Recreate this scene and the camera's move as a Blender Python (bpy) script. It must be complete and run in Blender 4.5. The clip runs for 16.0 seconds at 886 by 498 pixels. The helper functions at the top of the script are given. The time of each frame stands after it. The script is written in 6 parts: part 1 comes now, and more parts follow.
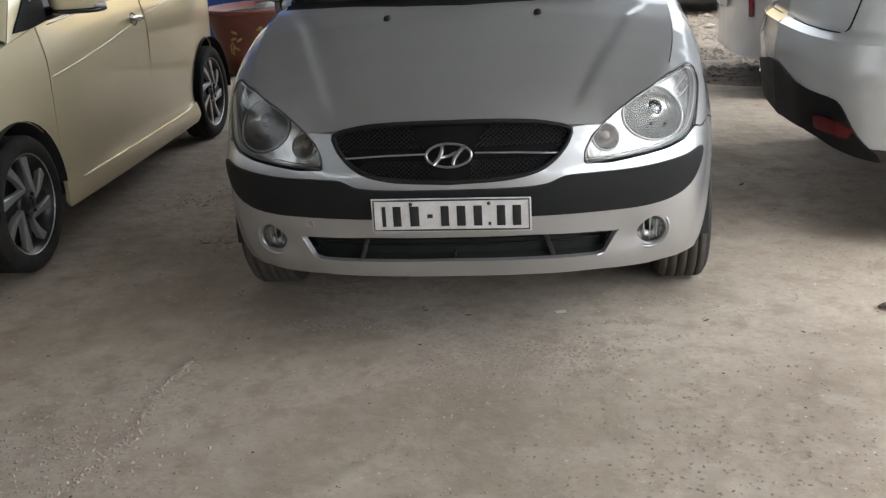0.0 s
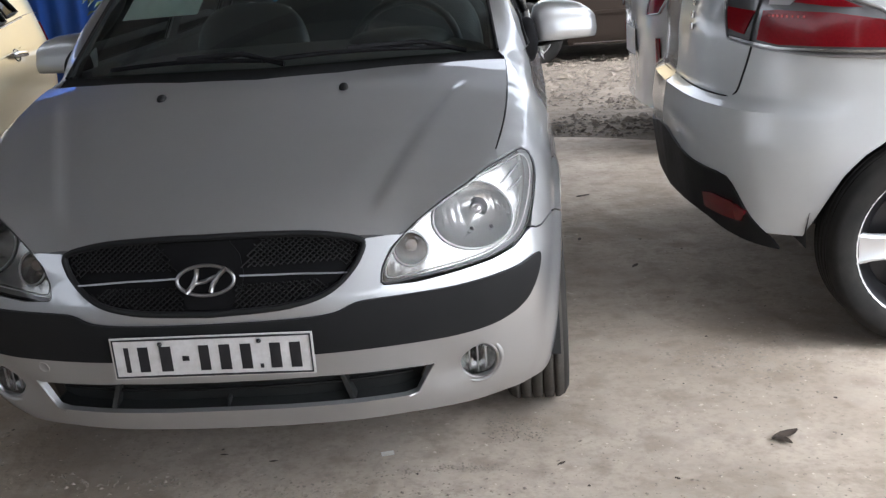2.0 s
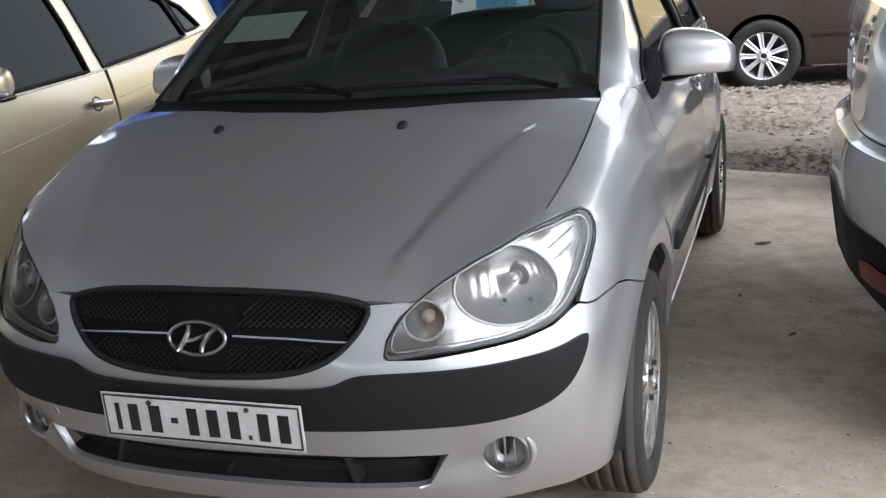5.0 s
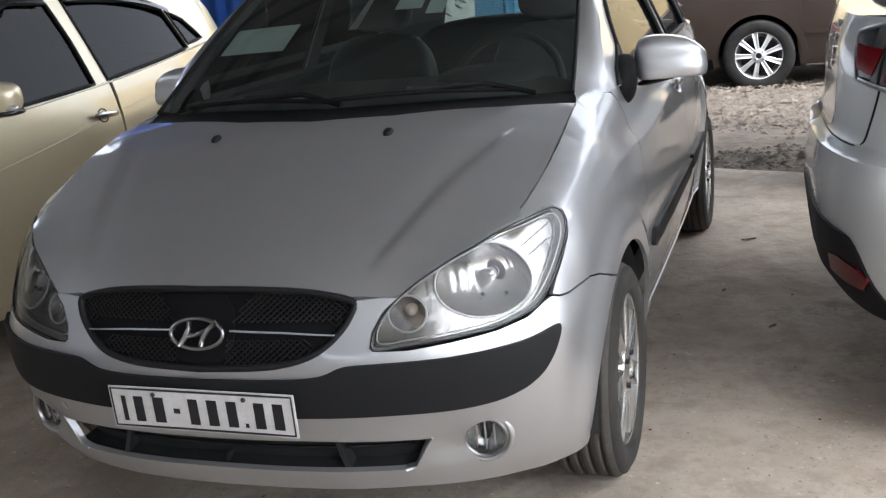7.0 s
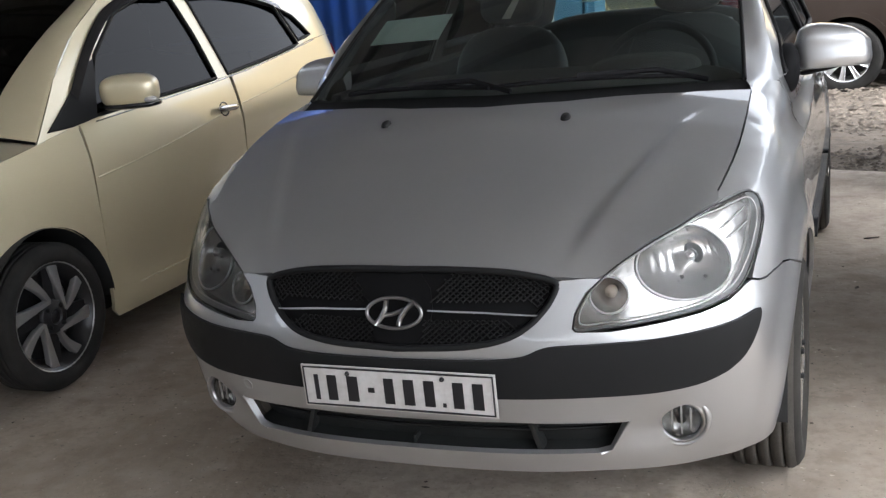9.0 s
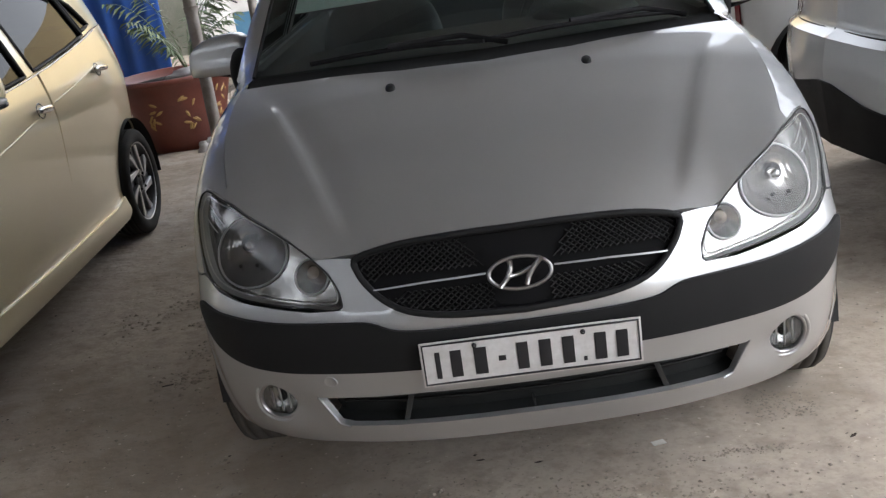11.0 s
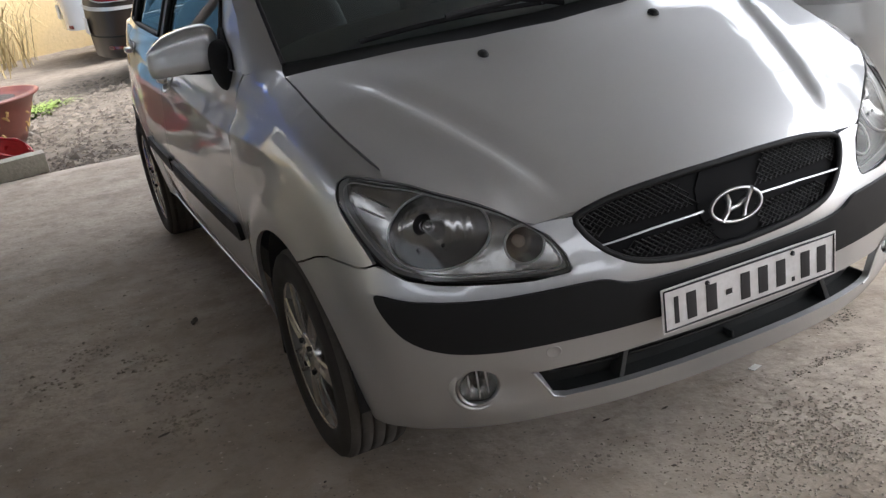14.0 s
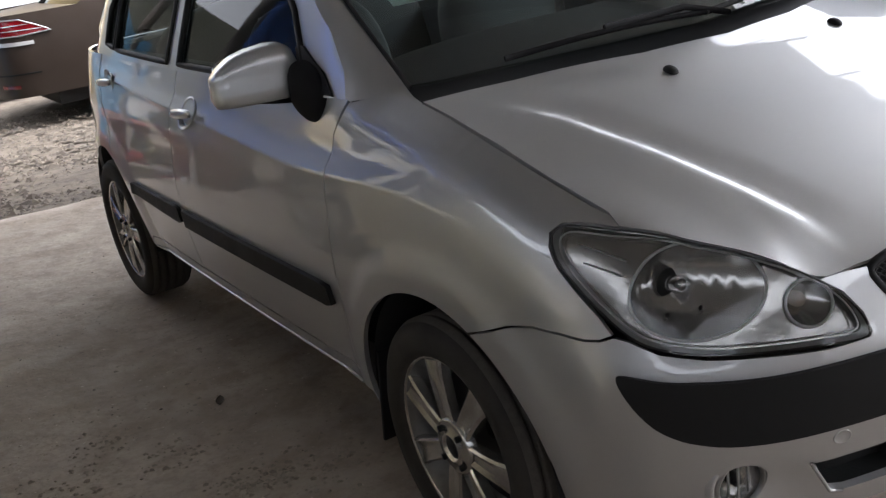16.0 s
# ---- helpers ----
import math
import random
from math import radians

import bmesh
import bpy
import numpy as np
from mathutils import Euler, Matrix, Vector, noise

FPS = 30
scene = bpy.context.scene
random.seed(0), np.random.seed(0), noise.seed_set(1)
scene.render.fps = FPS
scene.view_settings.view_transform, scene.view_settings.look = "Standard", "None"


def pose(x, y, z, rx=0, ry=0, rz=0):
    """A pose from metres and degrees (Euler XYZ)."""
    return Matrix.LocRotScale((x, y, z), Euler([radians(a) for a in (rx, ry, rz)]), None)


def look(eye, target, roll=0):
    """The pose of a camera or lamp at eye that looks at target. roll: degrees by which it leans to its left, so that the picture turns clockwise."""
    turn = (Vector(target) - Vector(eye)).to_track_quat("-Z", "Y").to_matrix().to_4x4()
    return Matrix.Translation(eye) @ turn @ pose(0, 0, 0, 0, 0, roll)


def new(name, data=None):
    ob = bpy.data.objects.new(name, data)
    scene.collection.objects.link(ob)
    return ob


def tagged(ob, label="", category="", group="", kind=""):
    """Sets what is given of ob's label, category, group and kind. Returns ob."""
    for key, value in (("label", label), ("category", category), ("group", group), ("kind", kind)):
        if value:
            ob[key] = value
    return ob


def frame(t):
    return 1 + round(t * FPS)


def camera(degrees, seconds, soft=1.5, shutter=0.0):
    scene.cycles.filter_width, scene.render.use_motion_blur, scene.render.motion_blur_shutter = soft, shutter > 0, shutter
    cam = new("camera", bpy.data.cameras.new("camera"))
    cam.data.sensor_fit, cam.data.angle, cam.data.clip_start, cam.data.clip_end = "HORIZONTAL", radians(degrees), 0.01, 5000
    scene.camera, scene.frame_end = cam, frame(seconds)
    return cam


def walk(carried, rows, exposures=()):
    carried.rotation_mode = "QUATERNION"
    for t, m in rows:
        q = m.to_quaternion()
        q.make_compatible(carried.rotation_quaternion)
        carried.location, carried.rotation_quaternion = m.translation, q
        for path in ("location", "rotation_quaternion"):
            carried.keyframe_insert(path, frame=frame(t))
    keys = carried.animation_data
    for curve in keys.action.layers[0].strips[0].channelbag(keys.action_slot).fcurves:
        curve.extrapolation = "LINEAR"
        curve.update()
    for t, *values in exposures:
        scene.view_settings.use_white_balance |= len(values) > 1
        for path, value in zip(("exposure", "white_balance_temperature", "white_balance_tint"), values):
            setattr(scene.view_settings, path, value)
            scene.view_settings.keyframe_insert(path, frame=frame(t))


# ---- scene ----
cam = camera(45.9, 16.0, soft=1.35)
EXPOSURE, SKY, SUN = 2.42, 0.15, 0.35
PATH = [
    (0, (0.332, -2.913, 1.397), (0.099, -1.038, 0.741), -3.4),
    (0.5, (0.363, -2.715, 1.377), (0.211, -0.825, 0.74), -3.0),
    (1, (0.395, -2.525, 1.387), (0.308, -0.628, 0.759), -3.2),
    (1.5, (0.595, -2.332, 1.383), (0.477, -0.427, 0.784), -4.2),
    (2, (0.735, -2.161, 1.384), (0.567, -0.258, 0.79), -4.5),
    (2.5, (0.831, -1.939, 1.38), (0.613, -0.037, 0.8), -3.4),
    (3, (0.927, -1.817, 1.385), (0.607, 0.071, 0.807), -4.3),
    (3.5, (1.084, -1.709, 1.377), (0.58, 0.149, 0.834), -4.2),
    (4, (1.155, -1.655, 1.374), (0.538, 0.167, 0.829), -4.4),
    (4.2, (1.17, -1.638, 1.372), (0.527, 0.177, 0.833), -4.5),
    (6.5, (1.153, -1.891, 1.375), (0.515, -0.076, 0.828), -5.0),
    (7, (1.274, -1.834, 1.397), (0.614, -0.023, 0.864), -5.7),
    (7.5, (1.347, -1.795, 1.385), (0.599, -0.011, 0.877), -6.4),
    (8, (1.289, -1.795, 1.377), (0.502, -0.024, 0.883), -6.2),
    (8.5, (1.11, -1.895, 1.376), (0.33, -0.122, 0.878), -6.1),
    (9, (0.952, -1.961, 1.372), (0.215, -0.173, 0.861), -5.7),
    (9.5, (0.739, -1.954, 1.349), (0.092, -0.138, 0.818), -5.4),
    (10, (0.492, -1.962, 1.365), (-0.032, -0.112, 0.814), -5.9),
    (10.2, (0.378, -2.019, 1.371), (-0.055, -0.15, 0.808), -6.5),
    (12.3, (-0.689, -2.049, 1.412), (-0.385, -0.192, 0.735), -9.3),
    (12.5, (-0.777, -2.041, 1.409), (-0.437, -0.191, 0.728), -9.3),
    (13, (-1.002, -1.905, 1.404), (-0.575, -0.07, 0.733), -11.6),
    (13.5, (-1.156, -1.788, 1.421), (-0.617, 0.012, 0.736), -11.2),
    (14, (-1.351, -1.705, 1.431), (-0.675, 0.05, 0.75), -9.8),
    (14.5, (-1.5, -1.642, 1.43), (-0.738, 0.087, 0.775), -9.3),
    (15, (-1.579, -1.446, 1.412), (-0.744, 0.255, 0.771), -9.3),
    (15.5, (-1.651, -1.231, 1.408), (-0.749, 0.435, 0.767), -9.2),
    (16, (-1.739, -0.939, 1.403), (-0.809, 0.708, 0.753), -9.0),
]
walk(cam, [(t, look(eye, target, roll)) for t, eye, target, roll in PATH], exposures=[(0, EXPOSURE + .04, 6200, 8), (1.5, EXPOSURE, 6020, 10), (3, EXPOSURE + .06, 5930, 12), (9, EXPOSURE + .05, 6100, 11), (12.5, EXPOSURE + .08, 6180, 11), (16, EXPOSURE + .08, 6160, 13)])

# ---- world, sun ----
SUN_UP, SUN_ROUND = 58.0, 118.0   # height and compass turn of the hazy sun, degrees
world = bpy.data.worlds.new("sky")
scene.world = world
world.use_nodes = True
sky = world.node_tree.nodes.new("ShaderNodeTexSky")
sky.sky_type, sky.sun_disc = "NISHITA", False
sky.sun_elevation, sky.sun_rotation = radians(SUN_UP), radians(SUN_ROUND)
sky.air_density, sky.dust_density, sky.ozone_density = 1.0, 4.0, 1.0
back = world.node_tree.nodes["Background"]
back.inputs["Strength"].default_value = SKY
hs = world.node_tree.nodes.new("ShaderNodeHueSaturation")
hs.inputs["Saturation"].default_value = 0.15
world.node_tree.links.new(sky.outputs[0], hs.inputs["Color"])
world.node_tree.links.new(hs.outputs[0], back.inputs["Color"])
sun = new("sun", bpy.data.lights.new("sun", "SUN"))
sun.data.energy, sun.data.angle, sun.data.color = SUN, radians(20), (1.0, 0.96, 0.90)
a, e = radians(SUN_ROUND), radians(SUN_UP)
sun.matrix_world = look((40 * math.sin(a) * math.cos(e), 40 * math.cos(a) * math.cos(e), 40 * math.sin(e)), (0, 0, 0))

# ---- materials ----
def material(name, color, rough=0.5, metal=0.0, grain=None, grain_to=None, fine=None, bump=0.0, bump_scale=60.0, coat=0.0, dust=0.0, island=0.0, stretch=(1, 1, 1), rough_spread=0.0, specks=None, spec=0.5, patches=(), coat_ior=1.5):
    """A surface: a base colour, broad stains (grain: noise scale, towards grain_to), fine speckle (fine: scale, strength), relief and dust on what faces up."""
    m = bpy.data.materials.new(name)
    m.use_nodes = True
    nt, p = m.node_tree, m.node_tree.nodes["Principled BSDF"]
    add, link = nt.nodes.new, nt.links.new
    p.inputs["Roughness"].default_value, p.inputs["Metallic"].default_value = rough, metal
    p.inputs["Specular IOR Level"].default_value = spec
    p.inputs["Coat Weight"].default_value, p.inputs["Coat Roughness"].default_value = coat, 0.04
    p.inputs["Coat IOR"].default_value = coat_ior
    where = add("ShaderNodeTexCoord").outputs["Object"]
    if stretch != (1, 1, 1):
        mp = add("ShaderNodeMapping")
        mp.inputs["Scale"].default_value = stretch
        link(where, mp.inputs["Vector"])
        where = mp.outputs["Vector"]
    rgb = add("ShaderNodeRGB")
    rgb.outputs[0].default_value = (*color, 1)
    out = rgb.outputs[0]

    def blend(out, fac, other):
        mix = add("ShaderNodeMix")
        mix.data_type = "RGBA"
        link(fac, mix.inputs["Factor"])
        link(out, mix.inputs[6])
        mix.inputs[7].default_value = (*other, 1)
        return mix.outputs[2]

    def noise_of(scale, detail, lo, hi, top):
        n = add("ShaderNodeTexNoise")
        n.inputs["Scale"].default_value, n.inputs["Detail"].default_value, n.inputs["Roughness"].default_value = scale, detail, 0.62
        link(where, n.inputs["Vector"])
        r = add("ShaderNodeMapRange")
        r.inputs["From Min"].default_value, r.inputs["From Max"].default_value, r.inputs["To Max"].default_value = lo, hi, top
        link(n.outputs["Fac"], r.inputs["Value"])
        return r.outputs["Result"]

    if grain:
        out = blend(out, noise_of(grain, 5, 0.35, 0.7, 1.0), grain_to or [c * 0.6 for c in color])
    if fine:
        out = blend(out, noise_of(fine[0], 3, 0.45, 0.75, fine[1]), [c * 0.35 for c in color])
    for scale, strength, other in patches:
        out = blend(out, noise_of(scale, 6, 0.50, 0.64, strength), other)
    if specks:
        out = blend(out, noise_of(specks[0], 2, 0.66, 0.74, specks[1]), [c * 0.25 for c in color])
        out = blend(out, noise_of(specks[0] * 0.7, 2, 0.68, 0.76, specks[1]), [min(1, c * 1.5) for c in color])
    if island:
        g = add("ShaderNodeNewGeometry")
        r = add("ShaderNodeMapRange")
        r.inputs["To Max"].default_value = island
        link(g.outputs["Random Per Island"], r.inputs["Value"])
        out = blend(out, r.outputs["Result"], [c * 0.2 for c in color])
    if dust:
        out = blend(out, noise_of(3.5, 4, 0.3, 0.75, dust), (0.34, 0.30, 0.25))
    link(out, p.inputs["Base Color"])
    if rough_spread:
        r = add("ShaderNodeMath")
        r.operation, r.inputs[1].default_value = "ADD", rough - rough_spread / 2
        link(noise_of(6.0, 4, 0.3, 0.7, rough_spread), r.inputs[0])
        link(r.outputs[0], p.inputs["Roughness"])
    if bump:
        b = add("ShaderNodeBump")
        b.inputs["Strength"].default_value, b.inputs["Distance"].default_value = 1.0, bump
        n = add("ShaderNodeTexNoise")
        n.inputs["Scale"].default_value, n.inputs["Detail"].default_value = bump_scale, 6
        link(where, n.inputs["Vector"])
        link(n.outputs["Fac"], b.inputs["Height"])
        link(b.outputs["Normal"], p.inputs["Normal"])
    return m


def glass(name, tint, gloss=1.45):
    """Thin glazing: it lets a tinted part of the light through and mirrors the rest."""
    m = bpy.data.materials.new(name)
    m.use_nodes = True
    nt = m.node_tree
    nt.nodes.remove(nt.nodes["Principled BSDF"])
    add, link = nt.nodes.new, nt.links.new
    clear, shine, mix, fres = add("ShaderNodeBsdfTransparent"), add("ShaderNodeBsdfGlossy"), add("ShaderNodeMixShader"), add("ShaderNodeFresnel")
    clear.inputs["Color"].default_value = (*tint, 1)
    shine.inputs["Roughness"].default_value = 0.02
    fres.inputs["IOR"].default_value = gloss
    link(fres.outputs[0], mix.inputs[0])
    link(clear.outputs[0], mix.inputs[1])
    link(shine.outputs[0], mix.inputs[2])
    link(mix.outputs[0], nt.nodes["Material Output"].inputs["Surface"])
    return m


SILVER = material("silver_paint", (0.475, 0.482, 0.486), 0.43, 0.80, fine=(900, 0.10), coat=1.0, grain=1.6, grain_to=(0.445, 0.45, 0.452), coat_ior=1.7)
CREAM = material("cream_paint", (0.645, 0.57, 0.385), 0.30, 0.30, fine=(900, 0.06), coat=1.0, grain=1.4, grain_to=(0.61, 0.535, 0.355))
WHITE = material("white_paint", (0.55, 0.565, 0.56), 0.22, 0.0, coat=1.0, grain=2.2, grain_to=(0.50, 0.51, 0.51))
BROWN = material("brown_paint", (0.034, 0.025, 0.020), 0.34, 0.0, fine=(700, 0.1), coat=0.04, dust=0.02, spec=0.18)
PLASTIC = material("grained_black_plastic", (0.0135, 0.014, 0.015), 0.55, fine=(400, 0.3), bump=0.0004, bump_scale=900, dust=0.010, rough_spread=0.12, spec=0.14)
GLOSSBLACK = material("gloss_black_plastic", (0.012, 0.012, 0.013), 0.18, coat=0.3)
RUBBER = material("dusty_rubber", (0.013, 0.013, 0.013), 0.85, grain=9, grain_to=(0.026, 0.025, 0.023), fine=(300, 0.3), dust=0.02, spec=0.2)
DUSTYRUBBER = material("dusty_tyre_rubber", (0.034, 0.032, 0.029), 0.9, grain=9, grain_to=(0.022, 0.021, 0.020), fine=(300, 0.3), dust=0.07, spec=0.2)
TREAD = material("dusty_tyre_tread", (0.085, 0.078, 0.069), 0.95, grain=14, grain_to=(0.05, 0.047, 0.043), fine=(200, 0.4), dust=0.10, spec=0.2)
SEAL = material("black_seal", (0.008, 0.008, 0.008), 0.6, spec=0.25)
GASKET = material("grey_rubber_gasket", (0.030, 0.029, 0.028), 0.6, fine=(120, 0.3), spec=0.3)
TWOTONE = material("machined_dark_alloy", (0.40, 0.40, 0.395), 0.32, 0.7, fine=(500, 0.15))
CHROME = material("chrome", (0.54, 0.54, 0.54), 0.18, 1.0)
BARMETAL = material("dull_chrome_bar", (0.36, 0.36, 0.36), 0.30, 1.0)
REFLECTOR = material("lamp_reflector", (0.50, 0.485, 0.465), 0.20, 0.82)
LAMPCASE = material("lamp_case_silver", (0.42, 0.405, 0.385), 0.19, 0.80, grain=18, grain_to=(0.28, 0.265, 0.245), bump=0.004, bump_scale=10)
FOGBOWL = material("dim_fog_bowl", (0.44, 0.435, 0.42), 0.20, 0.80, bump=0.002, bump_scale=90)
BLACKMATT = material("matt_black_arm", (0.008, 0.008, 0.009), 0.75, spec=0.15)
ALLOY = material("worn_alloy", (0.66, 0.655, 0.635), 0.22, 0.85, grain=14, grain_to=(0.46, 0.445, 0.41), fine=(300, 0.25))
BARREL = material("dusty_grey_rim_barrel", (0.17, 0.168, 0.16), 0.45, 0.5, grain=12, grain_to=(0.10, 0.095, 0.085))
ALLOYBRIGHT = material("machined_alloy", (0.66, 0.67, 0.68), 0.28, 0.55, fine=(500, 0.12))
DARKALLOY = material("dark_alloy", (0.03, 0.03, 0.032), 0.35, 0.6)
GLASS = glass("window_glass", (0.88, 0.98, 0.955), 1.56)
SIDEGLASS = glass("side_window_glass", (0.30, 0.345, 0.34), 1.22)
TINTED = glass("tinted_glass", (0.02, 0.024, 0.024), 1.27)
LENS = glass("lamp_lens", (0.93, 0.94, 0.94), 1.35)
REDLENS = material("red_lamp_lens", (0.17, 0.004, 0.008), 0.16, coat=0.15, fine=(160, 0.3), spec=0.3)
DIODE = material("pink_diode_cap", (0.62, 0.12, 0.12), 0.3)
DARKRED = material("dark_red_reflector", (0.11, 0.004, 0.008), 0.15, coat=0.6)
CLEARLENS = material("clear_lamp_lens", (0.55, 0.54, 0.54), 0.15, 0.4, coat=0.8)
LAMPDARK = material("smoked_lamp_case", (0.16, 0.155, 0.155), 0.20, 0.6, coat=0.2)
AMBER = material("amber_bulb", (0.44, 0.36, 0.29), 0.2)
PLATEWHITE = material("plate_enamel", (0.64, 0.63, 0.62), 0.4, fine=(90, 0.14), grain=20, grain_to=(0.52, 0.50, 0.48))
INK = material("black_ink", (0.012, 0.012, 0.014), 0.5)
INTAKE = material("dusty_grey_plastic", (0.019, 0.021, 0.0205), 0.45, grain=12, grain_to=(0.013, 0.014, 0.014), fine=(200, 0.3), bump=0.0005, bump_scale=300)
CABIN = material("dark_cabin_trim", (0.082, 0.086, 0.086), 0.7, fine=(200, 0.3), bump=0.001, bump_scale=300)
SEATCLOTH = material("grey_seat_leather", (0.100, 0.102, 0.102), 0.5, bump=0.001, bump_scale=120)
PIPING = material("pale_seat_piping", (0.5, 0.5, 0.5), 0.5)
PAPER = material("pale_green_paper", (0.76, 0.91, 0.87), 0.7, fine=(40, 0.2))
PAPERWHITE = material("white_paper", (0.72, 0.71, 0.67), 0.8, grain=6, grain_to=(0.6, 0.58, 0.53))
UNDER = material("underbody", (0.018, 0.018, 0.018), 0.9, fine=(40, 0.4))
CONCRETE = material("dusty_concrete", (0.46, 0.396, 0.326), 0.9, grain=0.8, grain_to=(0.285, 0.230, 0.176), fine=(20, 0.26), patches=((1.3, 0.55, (0.205, 0.160, 0.118)), (8, 0.55, (0.235, 0.19, 0.147)), (40, 0.40, (0.27, 0.228, 0.182)), (5, 0.28, (0.52, 0.46, 0.39))), bump=0.015, bump_scale=11, rough_spread=0.15, specks=(60, 0.7))
DARKSOIL = material("pot_rubbish", (0.045, 0.038, 0.032), 0.95, grain=9, grain_to=(0.03, 0.026, 0.022), bump=0.02, bump_scale=20)
SOIL = material("rubble_soil", (0.185, 0.152, 0.117), 0.95, grain=2.2, grain_to=(0.115, 0.093, 0.071), fine=(14, 0.6), bump=0.03, bump_scale=9)
GRIT = material("pale_grit", (0.37, 0.318, 0.262), 0.95, island=0.38)
RINGMETAL = material("bright_lamp_ring", (0.60, 0.59, 0.58), 0.35, 0.5)
LAMPRIM = material("pale_lamp_rim", (0.42, 0.42, 0.415), 0.45, 0.2, fine=(200, 0.15))
GRILLEBACK = material("matt_black_grille_back", (0.006, 0.006, 0.0065), 0.8, spec=0.12)
CHIPS = material("stone_chips", (0.185, 0.153, 0.119), 0.9, island=0.75)
POT = material("terracotta_glaze", (0.17, 0.042, 0.027), 0.42, grain=5, grain_to=(0.13, 0.036, 0.026), fine=(60, 0.25), dust=0.07)
GILT = material("faded_gilt", (0.36, 0.22, 0.075), 0.5)
STEEL = material("galvanised_pipe", (0.23, 0.205, 0.18), 0.6, 0.2, grain=7, grain_to=(0.13, 0.10, 0.08), fine=(80, 0.3))
BLUE = material("blue_sheet_metal", (0.02, 0.09, 0.42), 0.45, grain=2.5, grain_to=(0.03, 0.10, 0.33), fine=(60, 0.15))
SKYBLUE = material("faded_blue_sheet", (0.050, 0.170, 0.290), 0.5, grain=3, grain_to=(0.085, 0.22, 0.33), dust=0.12)
# coloured dark so that the side windows mirror no bright wall
DARKWALL = material("dark_reflected_wall", (0.13, 0.125, 0.10), 0.95, grain=1.2, grain_to=(0.07, 0.075, 0.05), fine=(20, 0.3), bump=0.004, bump_scale=30)
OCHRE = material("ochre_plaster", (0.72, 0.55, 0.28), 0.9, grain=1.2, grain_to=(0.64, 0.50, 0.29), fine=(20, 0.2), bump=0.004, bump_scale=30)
GREYWALL = material("grey_render", (0.22, 0.21, 0.195), 0.9, grain=1.0, fine=(18, 0.3), bump=0.004, bump_scale=25)
ROOFING = material("roof_sheet", (0.40, 0.405, 0.395), 0.5, 0.1, grain=1.1, grain_to=(0.30, 0.295, 0.28))
PURLIN = material("painted_steel_purlin", (0.10, 0.095, 0.09), 0.6, 0.1, grain=3, grain_to=(0.07, 0.06, 0.05))
CEMENT = material("cement_block", (0.33, 0.31, 0.26), 0.95, fine=(50, 0.4), bump=0.004, bump_scale=60)
REDPLASTIC = material("red_plastic", (0.33, 0.014, 0.018), 0.35, fine=(30, 0.2))
LEAF = material("green_leaf", (0.12, 0.17, 0.075), 0.6, island=0.5)
STRAW = material("dry_stalk", (0.36, 0.27, 0.12), 0.8, island=0.5)
GRASS = material("fresh_grass", (0.22, 0.30, 0.06), 0.7, island=0.4)
DEADLEAF = material("dead_leaf", (0.05, 0.035, 0.025), 0.8, fine=(60, 0.4))
BAG = material("pale_plastic_bag", (0.36, 0.35, 0.34), 0.4, fine=(20, 0.2))

# ---- tools for building ----
from mathutils import geometry


def part(name, bm, mat, parent=None, label="", sharp=40):
    """One mesh object under a thing (or on its own)."""
    me = bpy.data.meshes.new(name)
    for f in bm.faces:
        f.smooth = True
    for e in bm.edges:
        if len(e.link_faces) == 2 and e.calc_face_angle(0) > radians(sharp):
            e.smooth = False
    bm.to_mesh(me)
    bm.free()
    me.materials.append(mat)
    ob = new(name, me)
    if parent:
        ob.parent = parent
    if label:
        ob["label"] = label
    return ob


def thing(name, place, label, category, group="", turn=0.0):
    ob = new(name)
    ob.matrix_basis = pose(*place, 0, 0, turn)
    ob.empty_display_size = 0.1
    return tagged(ob, label, category, group)


def box(bm, size, m=Matrix(), bevel=0.0):
    r = bmesh.ops.create_cube(bm, size=1, matrix=m @ Matrix.Diagonal((*size, 1)))
    if bevel:
        es = list({e for v in r["verts"] for e in v.link_edges})
        bmesh.ops.bevel(bm, geom=es, offset=bevel, segments=2, profile=0.7, affect="EDGES")
    return bm


def lathe(bm, profile, seg=32, m=Matrix()):
    """Turns (radius, height) pairs round the z axis of m."""
    rings = []
    for r, h in profile:
        rings.append([bm.verts.new(m @ Vector((max(r, 1e-4) * math.cos(2 * math.pi * k / seg), max(r, 1e-4) * math.sin(2 * math.pi * k / seg), h))) for k in range(seg)])
    for a, b in zip(rings, rings[1:]):
        for k in range(seg):
            bm.faces.new((a[k], a[(k + 1) % seg], b[(k + 1) % seg], b[k]))
    return bm


